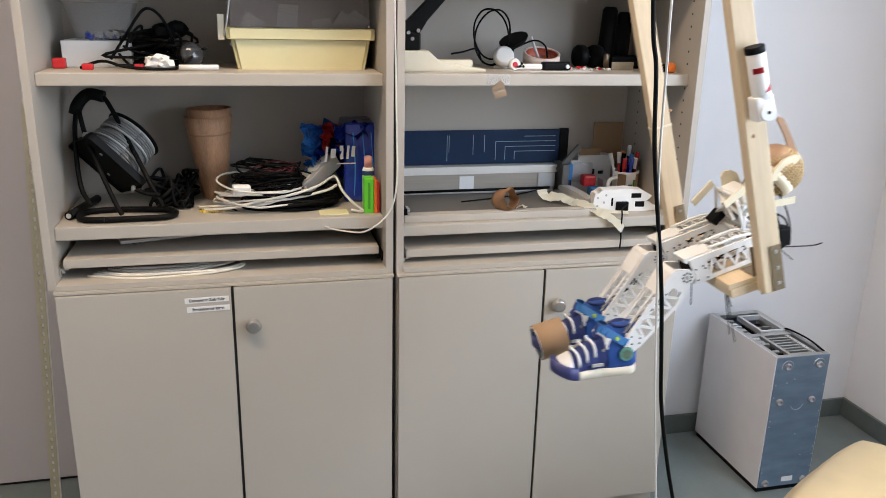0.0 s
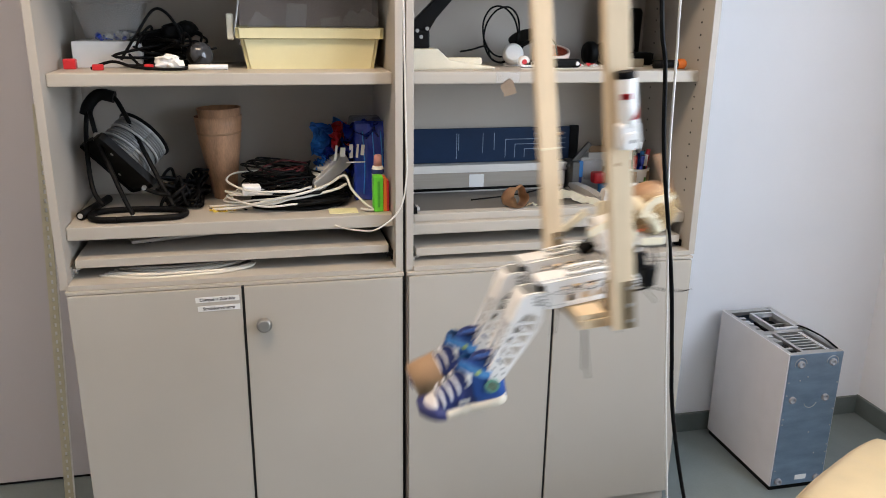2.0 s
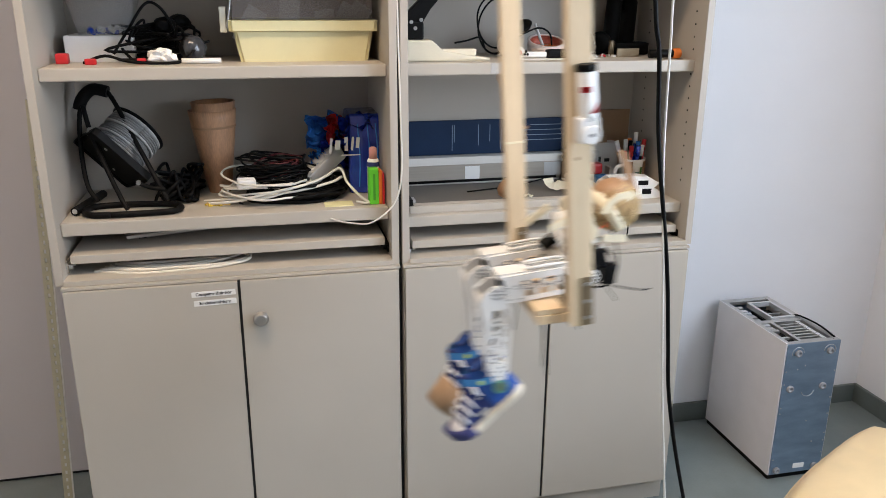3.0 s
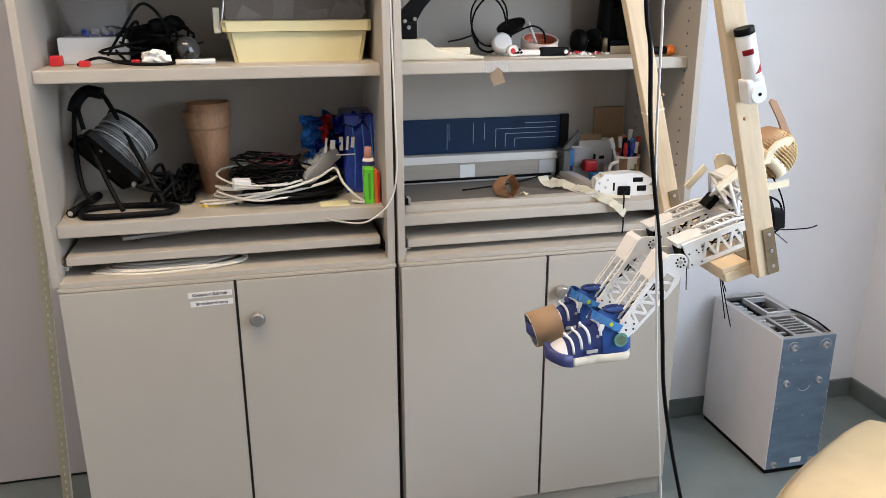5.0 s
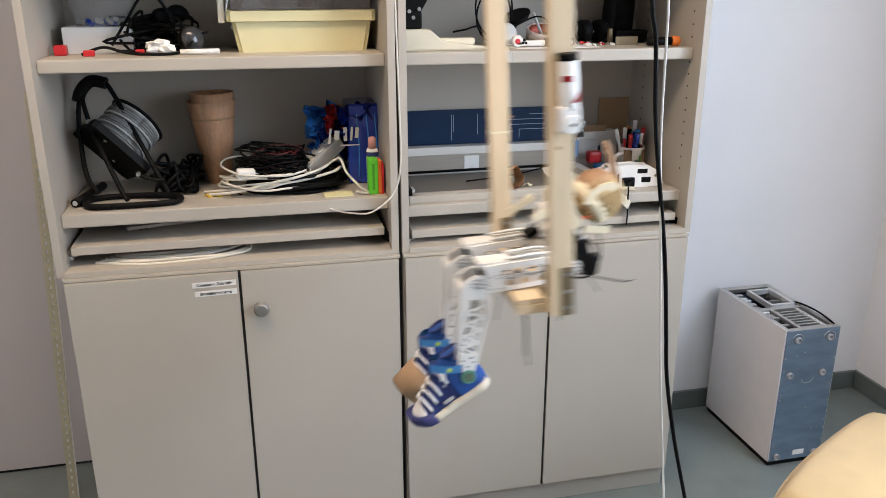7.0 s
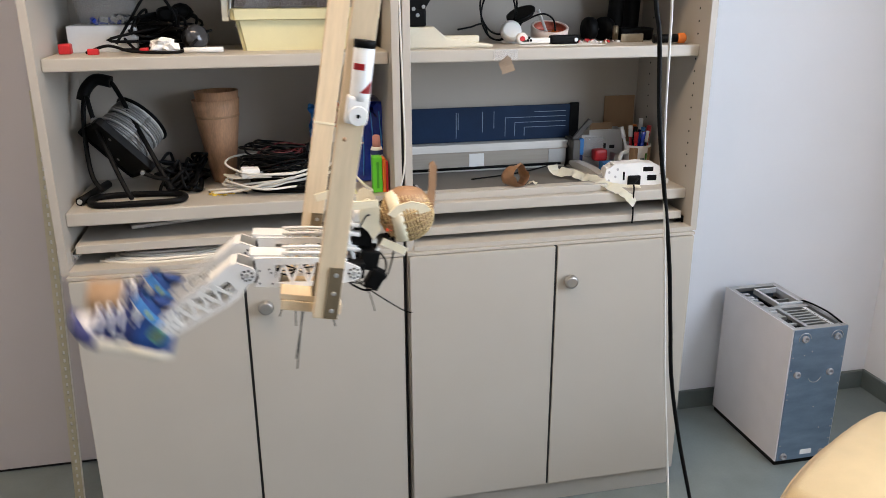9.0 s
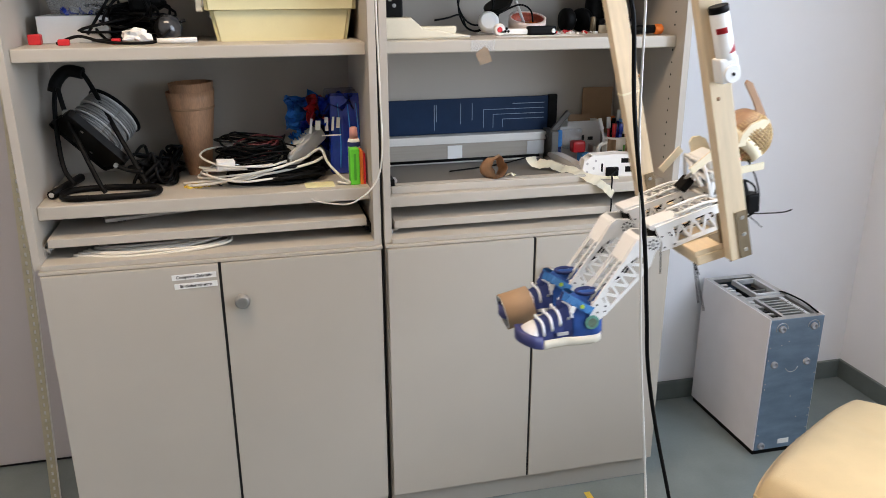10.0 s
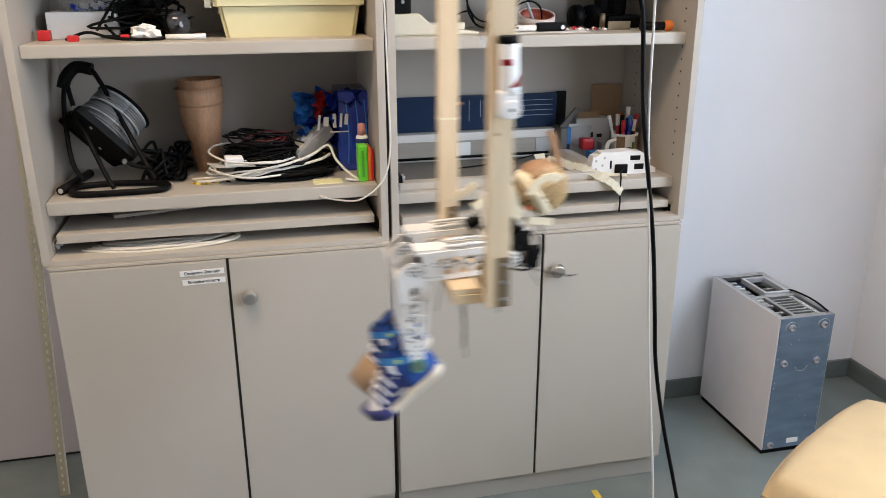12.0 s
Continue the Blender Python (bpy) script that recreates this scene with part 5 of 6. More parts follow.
def trimmer():
    t = thing("paper_trimmer", (0.3, 0.25, ZR), "grey paper trimmer with a dark blue ruled plate and rails", "paper trimmer")
    part("base_board", B(0.036, 0.575, 0.095, 0.33, ZR, ZR + 0.018, 0.004), M_TRIMGREY, t)
    part("base_edge", B(0.036, 0.575, 0.082, 0.0945, ZR, ZR + 0.020, 0.003), M_CAB, t, "light grey front edge")
    part("front_border", B(0.050, 0.575, 0.0952, 0.118, ZR + 0.0182, ZR + 0.0205, 0.0008), M_CAB, t, "light grey front border")
    part("side_border", B(0.545, 0.575, 0.1185, 0.33, ZR + 0.0182, ZR + 0.0205, 0.0008), M_CAB, t, "light grey side border")
    part("guide_stop", B(0.046, 0.058, 0.118, 0.150, ZR + 0.0206, ZR + 0.030, 0.002), M_GREYPL, t)
    part("side_guide", B(0.032, 0.046, 0.09, 0.33, ZR + 0.0185, ZR + 0.037, 0.002), M_BLACK, t, "dark side guide")
    part("plate_stand", B(0.06, 0.57, 0.379, 0.3835, ZR, Z1 + 0.064), M_TRIMGREY, t)
    plate = part("ruled_plate", B(0.035, 0.595, 0.384, 0.392, Z1 + 0.062, Z1 + 0.165, 0.004), M_TRIMBLUE, t, "dark blue ruled plate")
    part("plate_end", B(0.572, 0.602, 0.381, 0.394, Z1 + 0.058, Z1 + 0.168, 0.004), M_BLACK, t)
    yl = 0.3832
    for x, z0, z1 in ((0.075, 0.10, 0.15), (0.082, 0.12, 0.15), (0.22, 0.075, 0.15), (0.226, 0.10, 0.15), (0.30, 0.09, 0.15), (0.335, 0.1, 0.15), (0.37, 0.075, 0.13), (0.40, 0.075, 0.115), (0.43, 0.075, 0.10)):
        part("rule_line", B(x - 0.0008, x + 0.0008, yl, yl + 0.0006, Z1 + z0, Z1 + z1), M_TRIMLINE, plate)
    for z, x in ((0.13, 0.37), (0.115, 0.40), (0.10, 0.43), (0.145, 0.46)):
        part("rule_line", B(x, 0.56, yl, yl + 0.0006, Z1 + z - 0.0008, Z1 + z + 0.0008), M_TRIMLINE, plate)
    part("upper_rail", B(0.035, 0.555, 0.341, 0.378, Z1 + 0.040, Z1 + 0.064, 0.003), M_RAIL, t, "pale aluminium rail")
    part("clear_guard", B(0.04, 0.545, 0.336, 0.340, ZR + 0.021, Z1 + 0.042), M_GUARD, t, "brushed metal guard")
    part("guard_end", B(0.492, 0.546, 0.3335, 0.3358, ZR + 0.03, Z1 + 0.040, 0.0008), M_GREYPL, t, "pale plastic end of the guard")
    part("lower_rail", B(0.036, 0.545, 0.338, 0.372, ZR + 0.002, ZR + 0.020, 0.002), M_ALU, t, "aluminium rail")
    # White patch painted in for the bright reflection on the guard.
    part("pale_patch", B(0.248, 0.292, 0.3345, 0.3355, Z1 - 0.006, Z1 + 0.037), M_PAPER, t, "white patch for the bright reflection on the guard")
    # This black bar also draws the shadow line under the rail.
    part("cutting_bar", TUBE([(0.04, 0.334, ZR + 0.024), (0.53, 0.334, ZR + 0.026)], 0.004, 8, 0), M_BLACK, t, "black cutting strip, also the shadow line under the rail")
    part("blade_arm", TUBE([(0.22, 0.20, ZR + 0.024), (0.38, 0.25, ZR + 0.024), (0.52, 0.31, ZR + 0.034)], 0.0022, 8, 4), M_BLACK, t)
    part("arm_block", B(0.556, 0.578, 0.30, 0.378, ZR, ZR + 0.10, 0.004), M_TRIMGREY, t)
    m = Matrix.Translation((0.585, 0.33, Z1 + 0.085)) @ pose(0, 0, 0, 0, 42, 0)
    part("lever", B(-0.008, 0.008, -0.006, 0.006, -0.05, 0.05, 0.003, m=m), M_TRIMGREY, t)
    piece("thin_ruler", B(0.10, 0.19, 0.0845, 0.0885, ZR, ZR + 0.0025), M_ALU, (0.13, 0.086, ZR), "short thin metal strip on the shelf edge", "strip")


def pen_mug():
    m = Matrix.Translation((0.741, 0.262, ZR))
    t = thing("mug", (0.741, 0.262, ZR), "white mug with a brown and green printed band full of pens", "mug")
    part("cup", LATHE([(0.030, 0), (0.036, 0.004), (0.038, 0.084), (0.0395, 0.088), (0.0355, 0.088), (0.034, 0.02), (0.01, 0.015)], m, 32), M_PAPER, t)
    for a0, a1, z0, z1, mm, lab in ((-150, -112, 0.004, 0.082, M_CARD, "brown printed band"), (-112, -66, 0.004, 0.030, M_CARD, "brown printed foot"), (-100, -80, 0.040, 0.052, M_BADGERING, "green printed mark"), (-78, -66, 0.034, 0.066, M_LEAF, "green printed leaf"), (-64, 40, 0.004, 0.082, M_CARD, "brown printed band")):
        bm = bmesh.new()
        vs = [(bm.verts.new(m @ Vector(((0.0366 + z0 * 0.025) * math.cos(radians(a)), (0.0366 + z0 * 0.025) * math.sin(radians(a)), z0))), bm.verts.new(m @ Vector(((0.0366 + z1 * 0.025) * math.cos(radians(a)), (0.0366 + z1 * 0.025) * math.sin(radians(a)), z1)))) for a in np.linspace(a0, a1, max(3, (a1 - a0) // 8))]
        for p, q in zip(vs, vs[1:]):
            bm.faces.new((p[0], q[0], q[1], p[1])).smooth = True
        bmesh.ops.solidify(bm, geom=bm.faces, thickness=0.0004)
        part("printed_band", bm, mm, t, lab)
    part("handle", TUBE([m @ Vector((-0.034, -0.014, 0.07)), m @ Vector((-0.058, -0.020, 0.064)), m @ Vector((-0.062, -0.022, 0.04)), m @ Vector((-0.034, -0.014, 0.022))], 0.0055, 10, 6), M_PAPER, t)
    rnd = random.Random(9)
    for k, (mm, nm) in enumerate(((M_PAPER, "white"), (M_RED, "red"), (M_BLUEP, "blue"), (M_BLACK, "black"), (M_RED, "red"), (M_STRAP, "light blue"), (M_BLUEP, "blue"), (M_ORANGE, "orange"), (M_BLACK, "black"), (M_RED, "red"))):
        a = -170 + k * 38
        b = m @ Vector((0.018 * math.cos(radians(a)), 0.018 * math.sin(radians(a)), 0.02))
        lean = rnd.uniform(0.6, 1.9)
        e = m @ Vector((0.018 * lean * math.cos(radians(a)) + (-0.034 if k == 0 else 0.004), 0.018 * lean * math.sin(radians(a)), rnd.uniform(0.125, 0.16)))
        p = thing("pen", b, nm + " pen standing in the mug", "pen", "pens in the mug")
        part("barrel", TUBE([b, e], rnd.uniform(0.004, 0.006), 8, 0), mm, p)
        d = (e - b).normalized()
        part("pen_cap", TUBE([e - d * 0.03, e + d * 0.002], 0.0066, 8, 0), mm if k % 3 else M_PAPER, p)


def right_clutter():
    b = thing("open_carton", (0.69, 0.37, ZR), "small white printed carton with a brown lid flap", "carton")
    part("body", B(0.625, 0.735, 0.352, 0.403, ZR, ZR + 0.118, 0.001), M_PAPER, b)
    part("flap", B(0.690, 0.788, 0.398, 0.402, ZR + 0.07, ZR + 0.212, 0.001), M_CARD, b, "brown cardboard flap")
    part("inner_flap", B(0.63, 0.70, 0.358, 0.362, ZR + 0.118, ZR + 0.138, m=None), M_CARD, b)
    for k in range(3):
        part("print_mark", B(0.637 + k * 0.028, 0.653 + k * 0.028, 0.3508, 0.352, ZR + 0.06, ZR + 0.082 - k * 0.006), M_INK if k else M_RED, b, "printed bar")
    st = thing("white_stapler", (0.575, 0.24, ZR), "white and grey desk stapler", "stapler")
    m = Matrix.Translation((0.575, 0.235, ZR)) @ pose(0, 0, 0, 0, 0, 102)
    part("base", B(-0.075, 0.075, -0.016, 0.016, 0, 0.010, 0.003, m=m), M_GREYPL, st)
    bm = bmesh.new()
    slab(bm, [(-0.075, 0.018), (-0.072, 0.028), (-0.03, 0.036), (0.03, 0.041), (0.07, 0.04), (0.075, 0.030), (0.05, 0.022)], -0.014, 0.014, m=m)
    part("arm", bm, M_GREYPL, st)
    part("nose", B(-0.078, -0.06, -0.012, 0.012, 0.008, 0.022, 0.002, m=m), M_STEEL, st)
    r = thing("red_and_blue_holder", (0.63, 0.29, ZR), "small red and blue plastic tape holder", "tape holder")
    part("blue_block", B(0.638, 0.675, 0.26, 0.30, ZR, ZR + 0.035, 0.003), M_STRAP, r)
    part("red_block", B(0.620, 0.66, 0.285, 0.32, ZR + 0.0355, ZR + 0.07, 0.008), M_RED, r)
    part("blade", B(0.672, 0.68, 0.265, 0.30, ZR + 0.03, ZR + 0.06), M_STEEL, r)
    bl = thing("blister_pack", (0.64, 0.33, ZR), "clear blister pack leaning on the carton", "blister pack")
    part("shell", B(0.605, 0.665, 0.325, 0.345, ZR + 0.04, ZR + 0.10, 0.006, m=None), M_CLEAR2, bl)
    part("card", B(0.60, 0.67, 0.3455, 0.347, ZR, ZR + 0.105), M_PAPER, bl)
    d = thing("blue_clamp", (0.565, 0.345, ZR), "small dark blue clamp", "clamp")
    part("jaw", B(0.58, 0.60, 0.33, 0.35, ZR, ZR + 0.08, 0.004), M_NAVY, d)
    part("grip", B(0.583, 0.597, 0.318, 0.33, ZR + 0.05, ZR + 0.10, 0.004), M_STRAP, d)
    # white printed robot part
    w = thing("printed_robot_part", (0.672, 0.142, ZR), "white printed robot part with black openings", "robot part")
    m = Matrix.Translation((0.676, 0.142, ZR)) @ pose(0, 0, 0, 0, 0, -6) @ Matrix.Diagonal((1.08, 1, 1.3, 1))
    for y in (-0.022, 0.018):
        bm = bmesh.new()
        slab(bm, [(-0.085, 0.012), (-0.08, 0.034), (-0.06, 0.046), (0.01, 0.050), (0.05, 0.046), (0.075, 0.034), (0.06, 0.022), (0.088, 0.012), (0.088, 0.002), (0.05, 0.0), (-0.03, 0.0), (-0.06, 0.004)], y, y + 0.004, m=m)
        part("side_plate", bm, M_WHITE, w)
    part("top_plate", B(-0.06, 0.045, -0.018, 0.018, 0.044, 0.048, 0.001, m=m), M_WHITE, w)
    part("rear_block", B(-0.08, -0.04, -0.018, 0.018, 0.004, 0.04, 0.004, m=m), M_WHITE, w)
    for x0, x1, z0, z1 in ((-0.035, -0.03, 0.012, 0.03), (0.018, 0.045, 0.030, 0.040), (0.03, 0.055, 0.010, 0.022)):
        part("opening", B(x0, x1, -0.0226, -0.0219, z0, z1, m=m), M_BLACK, w)
    for x, z in ((-0.072, 0.012), (-0.072, 0.03), (-0.055, 0.02), (-0.05, 0.036)):
        part("bolt", LATHE([(0.003, 0), (0.003, 0.001)], m @ Matrix.Translation((x, -0.022, z)) @ pose(0, 0, 0, 90, 0, 0), 8), M_GREYPL, w)
    part("dark_joint", B(-0.022, 0.012, -0.028, 0.01, 0.001, 0.022, 0.004, m=m), M_BLACK, w)
    piece("string", TUBE([(0.68, 0.115, ZR + 0.02), (0.655, 0.09, ZR + 0.014), (0.642, 0.062, ZR + 0.004), (0.637, 0.052, ZR - 0.03), (0.636, 0.046, ZR - 0.06), (0.634, 0.044, ZR - 0.085)], 0.0022, 8, 5), M_RUBBER, (0.61, 0.08, ZR), "short black string hanging over the shelf edge", "string")
    piece("masking_tape_scrap", ribbon([(0.455, 0.20, ZR + 0.050), (0.462, 0.185, ZR + 0.034), (0.50, 0.165, ZR + 0.036), (0.525, 0.14, ZR + 0.026), (0.55, 0.115, ZR + 0.026), (0.575, 0.080, ZR + 0.014), (0.600, 0.058, ZR + 0.002), (0.622, 0.047, ZR - 0.014), (0.638, 0.043, ZR - 0.034)], 0.018, 0.0012, 14, up=(0.15, -0.55, 0.8), jag=0.15), M_SCRAP, (0.55, 0.13, ZR), "crumpled strip of cream masking tape", "tape scrap")
    piece("masking_tape_scrap", ribbon([(0.585, 0.098, ZR + 0.012), (0.625, 0.088, ZR + 0.008), (0.672, 0.086, ZR + 0.005)], 0.006, 0.001, 18, up=(0, -0.6, 0.8), jag=0.2), M_SCRAP, (0.62, 0.09, ZR), "narrow strip of cream masking tape", "tape scrap")
    bm = LATHE([(0.030, -0.022), (0.034, -0.008), (0.033, 0.010), (0.027, 0.020)], Matrix.Translation((0.322, 0.112, ZR + 0.0485)) @ pose(0, 0, 0, 78, 14, 22) @ Matrix.Diagonal((1.05, 0.80, 1, 1)), 22, hollow=True)
    for v in bm.verts:
        d = 0.009 * noise.noise(v.co * 38) + 0.004 * noise.noise(v.co * 95)
        v.co += Vector((d, 0.6 * d, d))
        v.co.z = max(v.co.z, ZR + 0.0212)
    bmesh.ops.solidify(bm, geom=bm.faces, thickness=0.0008)
    piece("brown_tape_scrap", bm, M_PACKTAPE, (0.322, 0.112, ZR + 0.021), "crushed loop of brown packing tape", "tape scrap")
    piece("masking_tape_scrap", ribbon([(0.35, 0.11, ZR + 0.021), (0.365, 0.105, ZR + 0.03), (0.375, 0.098, ZR + 0.024)], 0.010, 0.001, 6, jag=0.4), M_SCRAP, (0.36, 0.1, ZR + 0.02), "small cream tape scrap", "tape scrap")
    piece("hanging_tape", ribbon([(0.262, 0.0575, 1.290), (0.270, 0.056, 1.278), (0.276, 0.053, 1.258)], 0.016, 0.0008, 3, up=(0, 1, 0), jag=0.15), M_TANTAPE, (0.27, 0.08, 1.25), "pale tape hanging under the shelf edge", "tape")
    piece("tape_patch", B(0.238, 0.30, 0.0578, 0.0588, 1.288, 1.315), M_CLEAR2, (0.27, 0.081, 1.29), "clear tape patch on the shelf edge", "tape")


def upper_left():
    piece("red_block", B(-0.785, -0.757, 0.17, 0.195, Z2, Z2 + 0.024, 0.004), M_RED, (-0.77, 0.18, Z2), "small red plastic block on the shelf", "block")
    piece("white_box", B(-0.772, -0.615, 0.22, 0.36, Z2, Z2 + 0.062, 0.002), M_PAPER, (-0.69, 0.3, Z2), "plain white cardboard box", "box")
    c = thing("clear_tub", (-0.69, 0.29, Z2 + 0.062), "clear plastic tub with small blue parts on a box", "tub")
    m = Matrix.Translation((-0.685, 0.29, Z2 + 0.0625)) @ Matrix.Diagonal((1.15, 0.8, 1, 1)) @ pose(0, 0, 0, 0, 0, 45)
    part("shell", LATHE([(0.07, 0), (0.095, 0.085), (0.102, 0.088), (0.098, 0.088), (0.066, 0.003)], m, 4, hollow=True), M_CLEAR2, c)
    part("lid", B(-0.775, -0.595, 0.215, 0.365, Z2 + 0.152, Z2 + 0.157, 0.002), M_CLEAR2, c)
    piece("small_blue_parts", crumbs(-0.685, 0.27, Z2 + 0.066, 0.05, 10, 0.010, 31), M_BLUEP, (-0.685, 0.27, Z2 + 0.066), "handful of small blue plastic parts", "parts", kind="stuff")
    piece("small_white_parts", crumbs(-0.66, 0.27, Z2 + 0.070, 0.04, 6, 0.010, 35), M_GREYPL, (-0.66, 0.27, Z2 + 0.07), "handful of small white plastic parts", "parts", kind="stuff")
    piece("black_adapter_cable", tangle(-0.68, -0.46, 0.16, 0.32, Z2, 0.10, 64, 0.0034, 41), M_RUBBER, (-0.57, 0.24, Z2), "tangled heap of black adapter cables", "cable")
    piece("black_adapter_cable", TUBE([(-0.66, 0.2, Z2 + 0.02), (-0.62, 0.21, Z2 + 0.08), (-0.58, 0.22, Z2 + 0.135), (-0.55, 0.22, Z2 + 0.13), (-0.525, 0.22, Z2 + 0.09), (-0.51, 0.2, Z2 + 0.03)], 0.0035, 8, 6), M_RUBBER, (-0.58, 0.21, Z2), "black cable arching over the heap", "cable")
    piece("black_adapter_cable", TUBE([(-0.72, 0.15, Z2 + 0.004), (-0.67, 0.14, Z2 + 0.02), (-0.62, 0.13, Z2 + 0.008), (-0.56, 0.12, Z2 + 0.004), (-0.50, 0.13, Z2 + 0.006), (-0.47, 0.15, Z2 + 0.03)], 0.0035, 8, 6), M_RUBBER, (-0.6, 0.13, Z2), "black cable along the shelf edge", "cable")
    for k, (x, y, z, s) in enumerate(((-0.585, 0.25, 0.06, 0.032), (-0.54, 0.24, 0.085, 0.028), (-0.51, 0.26, 0.09, 0.03))):
        crumple("power_adapter", x, y, Z2 + z, s, s * 0.7, s * 0.75, k + 50, M_BLACK, "black power adapter in the cable heap", "adapter", 0.15, 2)
    g = thing("webcam", (-0.475, 0.19, Z2), "round black and clear plastic webcam", "webcam")
    m = Matrix.Translation((-0.478, 0.185, Z2 + 0.032))
    part("housing", LATHE([(0.002, -0.03), (0.02, -0.024), (0.03, -0.005), (0.03, 0.006), (0.02, 0.024), (0.002, 0.03)], m @ pose(0, 0, 0, 70, 0, 20), 24), M_BLACK, g)
    part("lens_ring", LATHE([(0.03, 0.006), (0.031, 0.012), (0.024, 0.026), (0.012, 0.031), (0.004, 0.032)], m @ pose(0, 0, 0, 75, 0, 40), 24), M_LENS, g, "shiny clear front")
    part("stub", TUBE([(-0.452, 0.18, Z2 + 0.045), (-0.435, 0.178, Z2 + 0.05)], 0.003, 6, 0), M_BLACK, g)
    crumple("white_putty", -0.545, 0.145, Z2 + 0.017, 0.027, 0.018, 0.017, 7, M_PAPER, "lump of white putty", "putty", 0.6)
    piece("white_marker", TUBE([(-0.50, 0.13, Z2 + 0.007), (-0.41, 0.14, Z2 + 0.007)], 0.0065, 10, 0), M_PAPER, (-0.45, 0.135, Z2), "white marker lying on the shelf", "marker")
    for x0, x1 in ((-0.715, -0.69), (-0.60, -0.58)):
        piece("red_plug", B(x0, x1, 0.135, 0.150, Z2, Z2 + 0.014, 0.003), M_RED, (x0, 0.14, Z2), "red plug on a black cable", "plug", "red plugs")
    # cream bin
    t = thing("storage_bin", (-0.21, 0.27, Z2), "cream plastic storage bin with a smoky clear lid", "bin")

    def ring(x0, x1, y0, y1, z):
        return [(x0, y0, z), (x1, y0, z), (x1, y1, z), (x0, y1, z)]
    bm = bmesh.new()
    rs = []
    for r in (ring(-0.365, -0.052, 0.165, 0.385, Z2), ring(-0.378, -0.040, 0.155, 0.395, Z2 + 0.072), ring(-0.388, -0.030, 0.145, 0.402, Z2 + 0.074), ring(-0.389, -0.029, 0.144, 0.403, Z2 + 0.098), ring(-0.385, -0.033, 0.148, 0.399, Z2 + 0.100), ring(-0.375, -0.043, 0.158, 0.390, Z2 + 0.07), ring(-0.362, -0.055, 0.168, 0.382, Z2 + 0.004)):
        rs.append([bm.verts.new(p) for p in r])
    for a, b in zip(rs, rs[1:]):
        for k in range(4):
            bm.faces.new((a[k], a[(k + 1) % 4], b[(k + 1) % 4], b[k]))
    bm.faces.new(rs[0]), bm.faces.new(rs[-1])
    bmesh.ops.bevel(bm, geom=[e for e in bm.edges if abs((e.verts[0].co - e.verts[1].co).z) > 0.02], offset=0.010, segments=3, affect="EDGES")
    part("tub", bm, M_BIN, t)
    part("hinge_strip", B(-0.408, -0.392, 0.16, 0.175, Z2 + 0.07, Z2 + 0.13, 0.003), M_CREAMM, t, "cream latch")
    part("latch_wire", TUBE([(-0.392, 0.158, Z2 + 0.08), (-0.385, 0.156, Z2 + 0.115), (-0.378, 0.158, Z2 + 0.16), (-0.375, 0.16, Z2 + 0.2)], 0.0025, 6, 4), M_STEEL, t)
    lid = part("lid", B(-0.378, -0.04, 0.165, 0.168, Z2 + 0.10, Z2 + 0.26, 0.001, m=Matrix.Translation((0, 0.17, Z2 + 0.1)) @ pose(0, 0, 0, -10, 0, 0) @ Matrix.Translation((0, -0.17, -Z2 - 0.1))), M_CLEAR, t, "smoky clear lid standing open")
    for k, (x, h, tilt) in enumerate(((-0.33, 0.03, 30), (-0.24, 0.06, 4), (-0.15, 0.025, -8), (-0.10, 0.04, 30), (-0.075, 0.045, 36))):
        m = Matrix.Translation((x, 0.25, Z2 + 0.098)) @ pose(0, 0, 0, 20, tilt, 0)
        piece("paper_slip", B(-0.025, 0.025, -0.0008, 0.0008, -0.07, h, m=m), M_PAPER, (x, 0.25, Z2 + 0.05), "white paper slip sticking out of the bin", "paper", "paper slips in the bin")


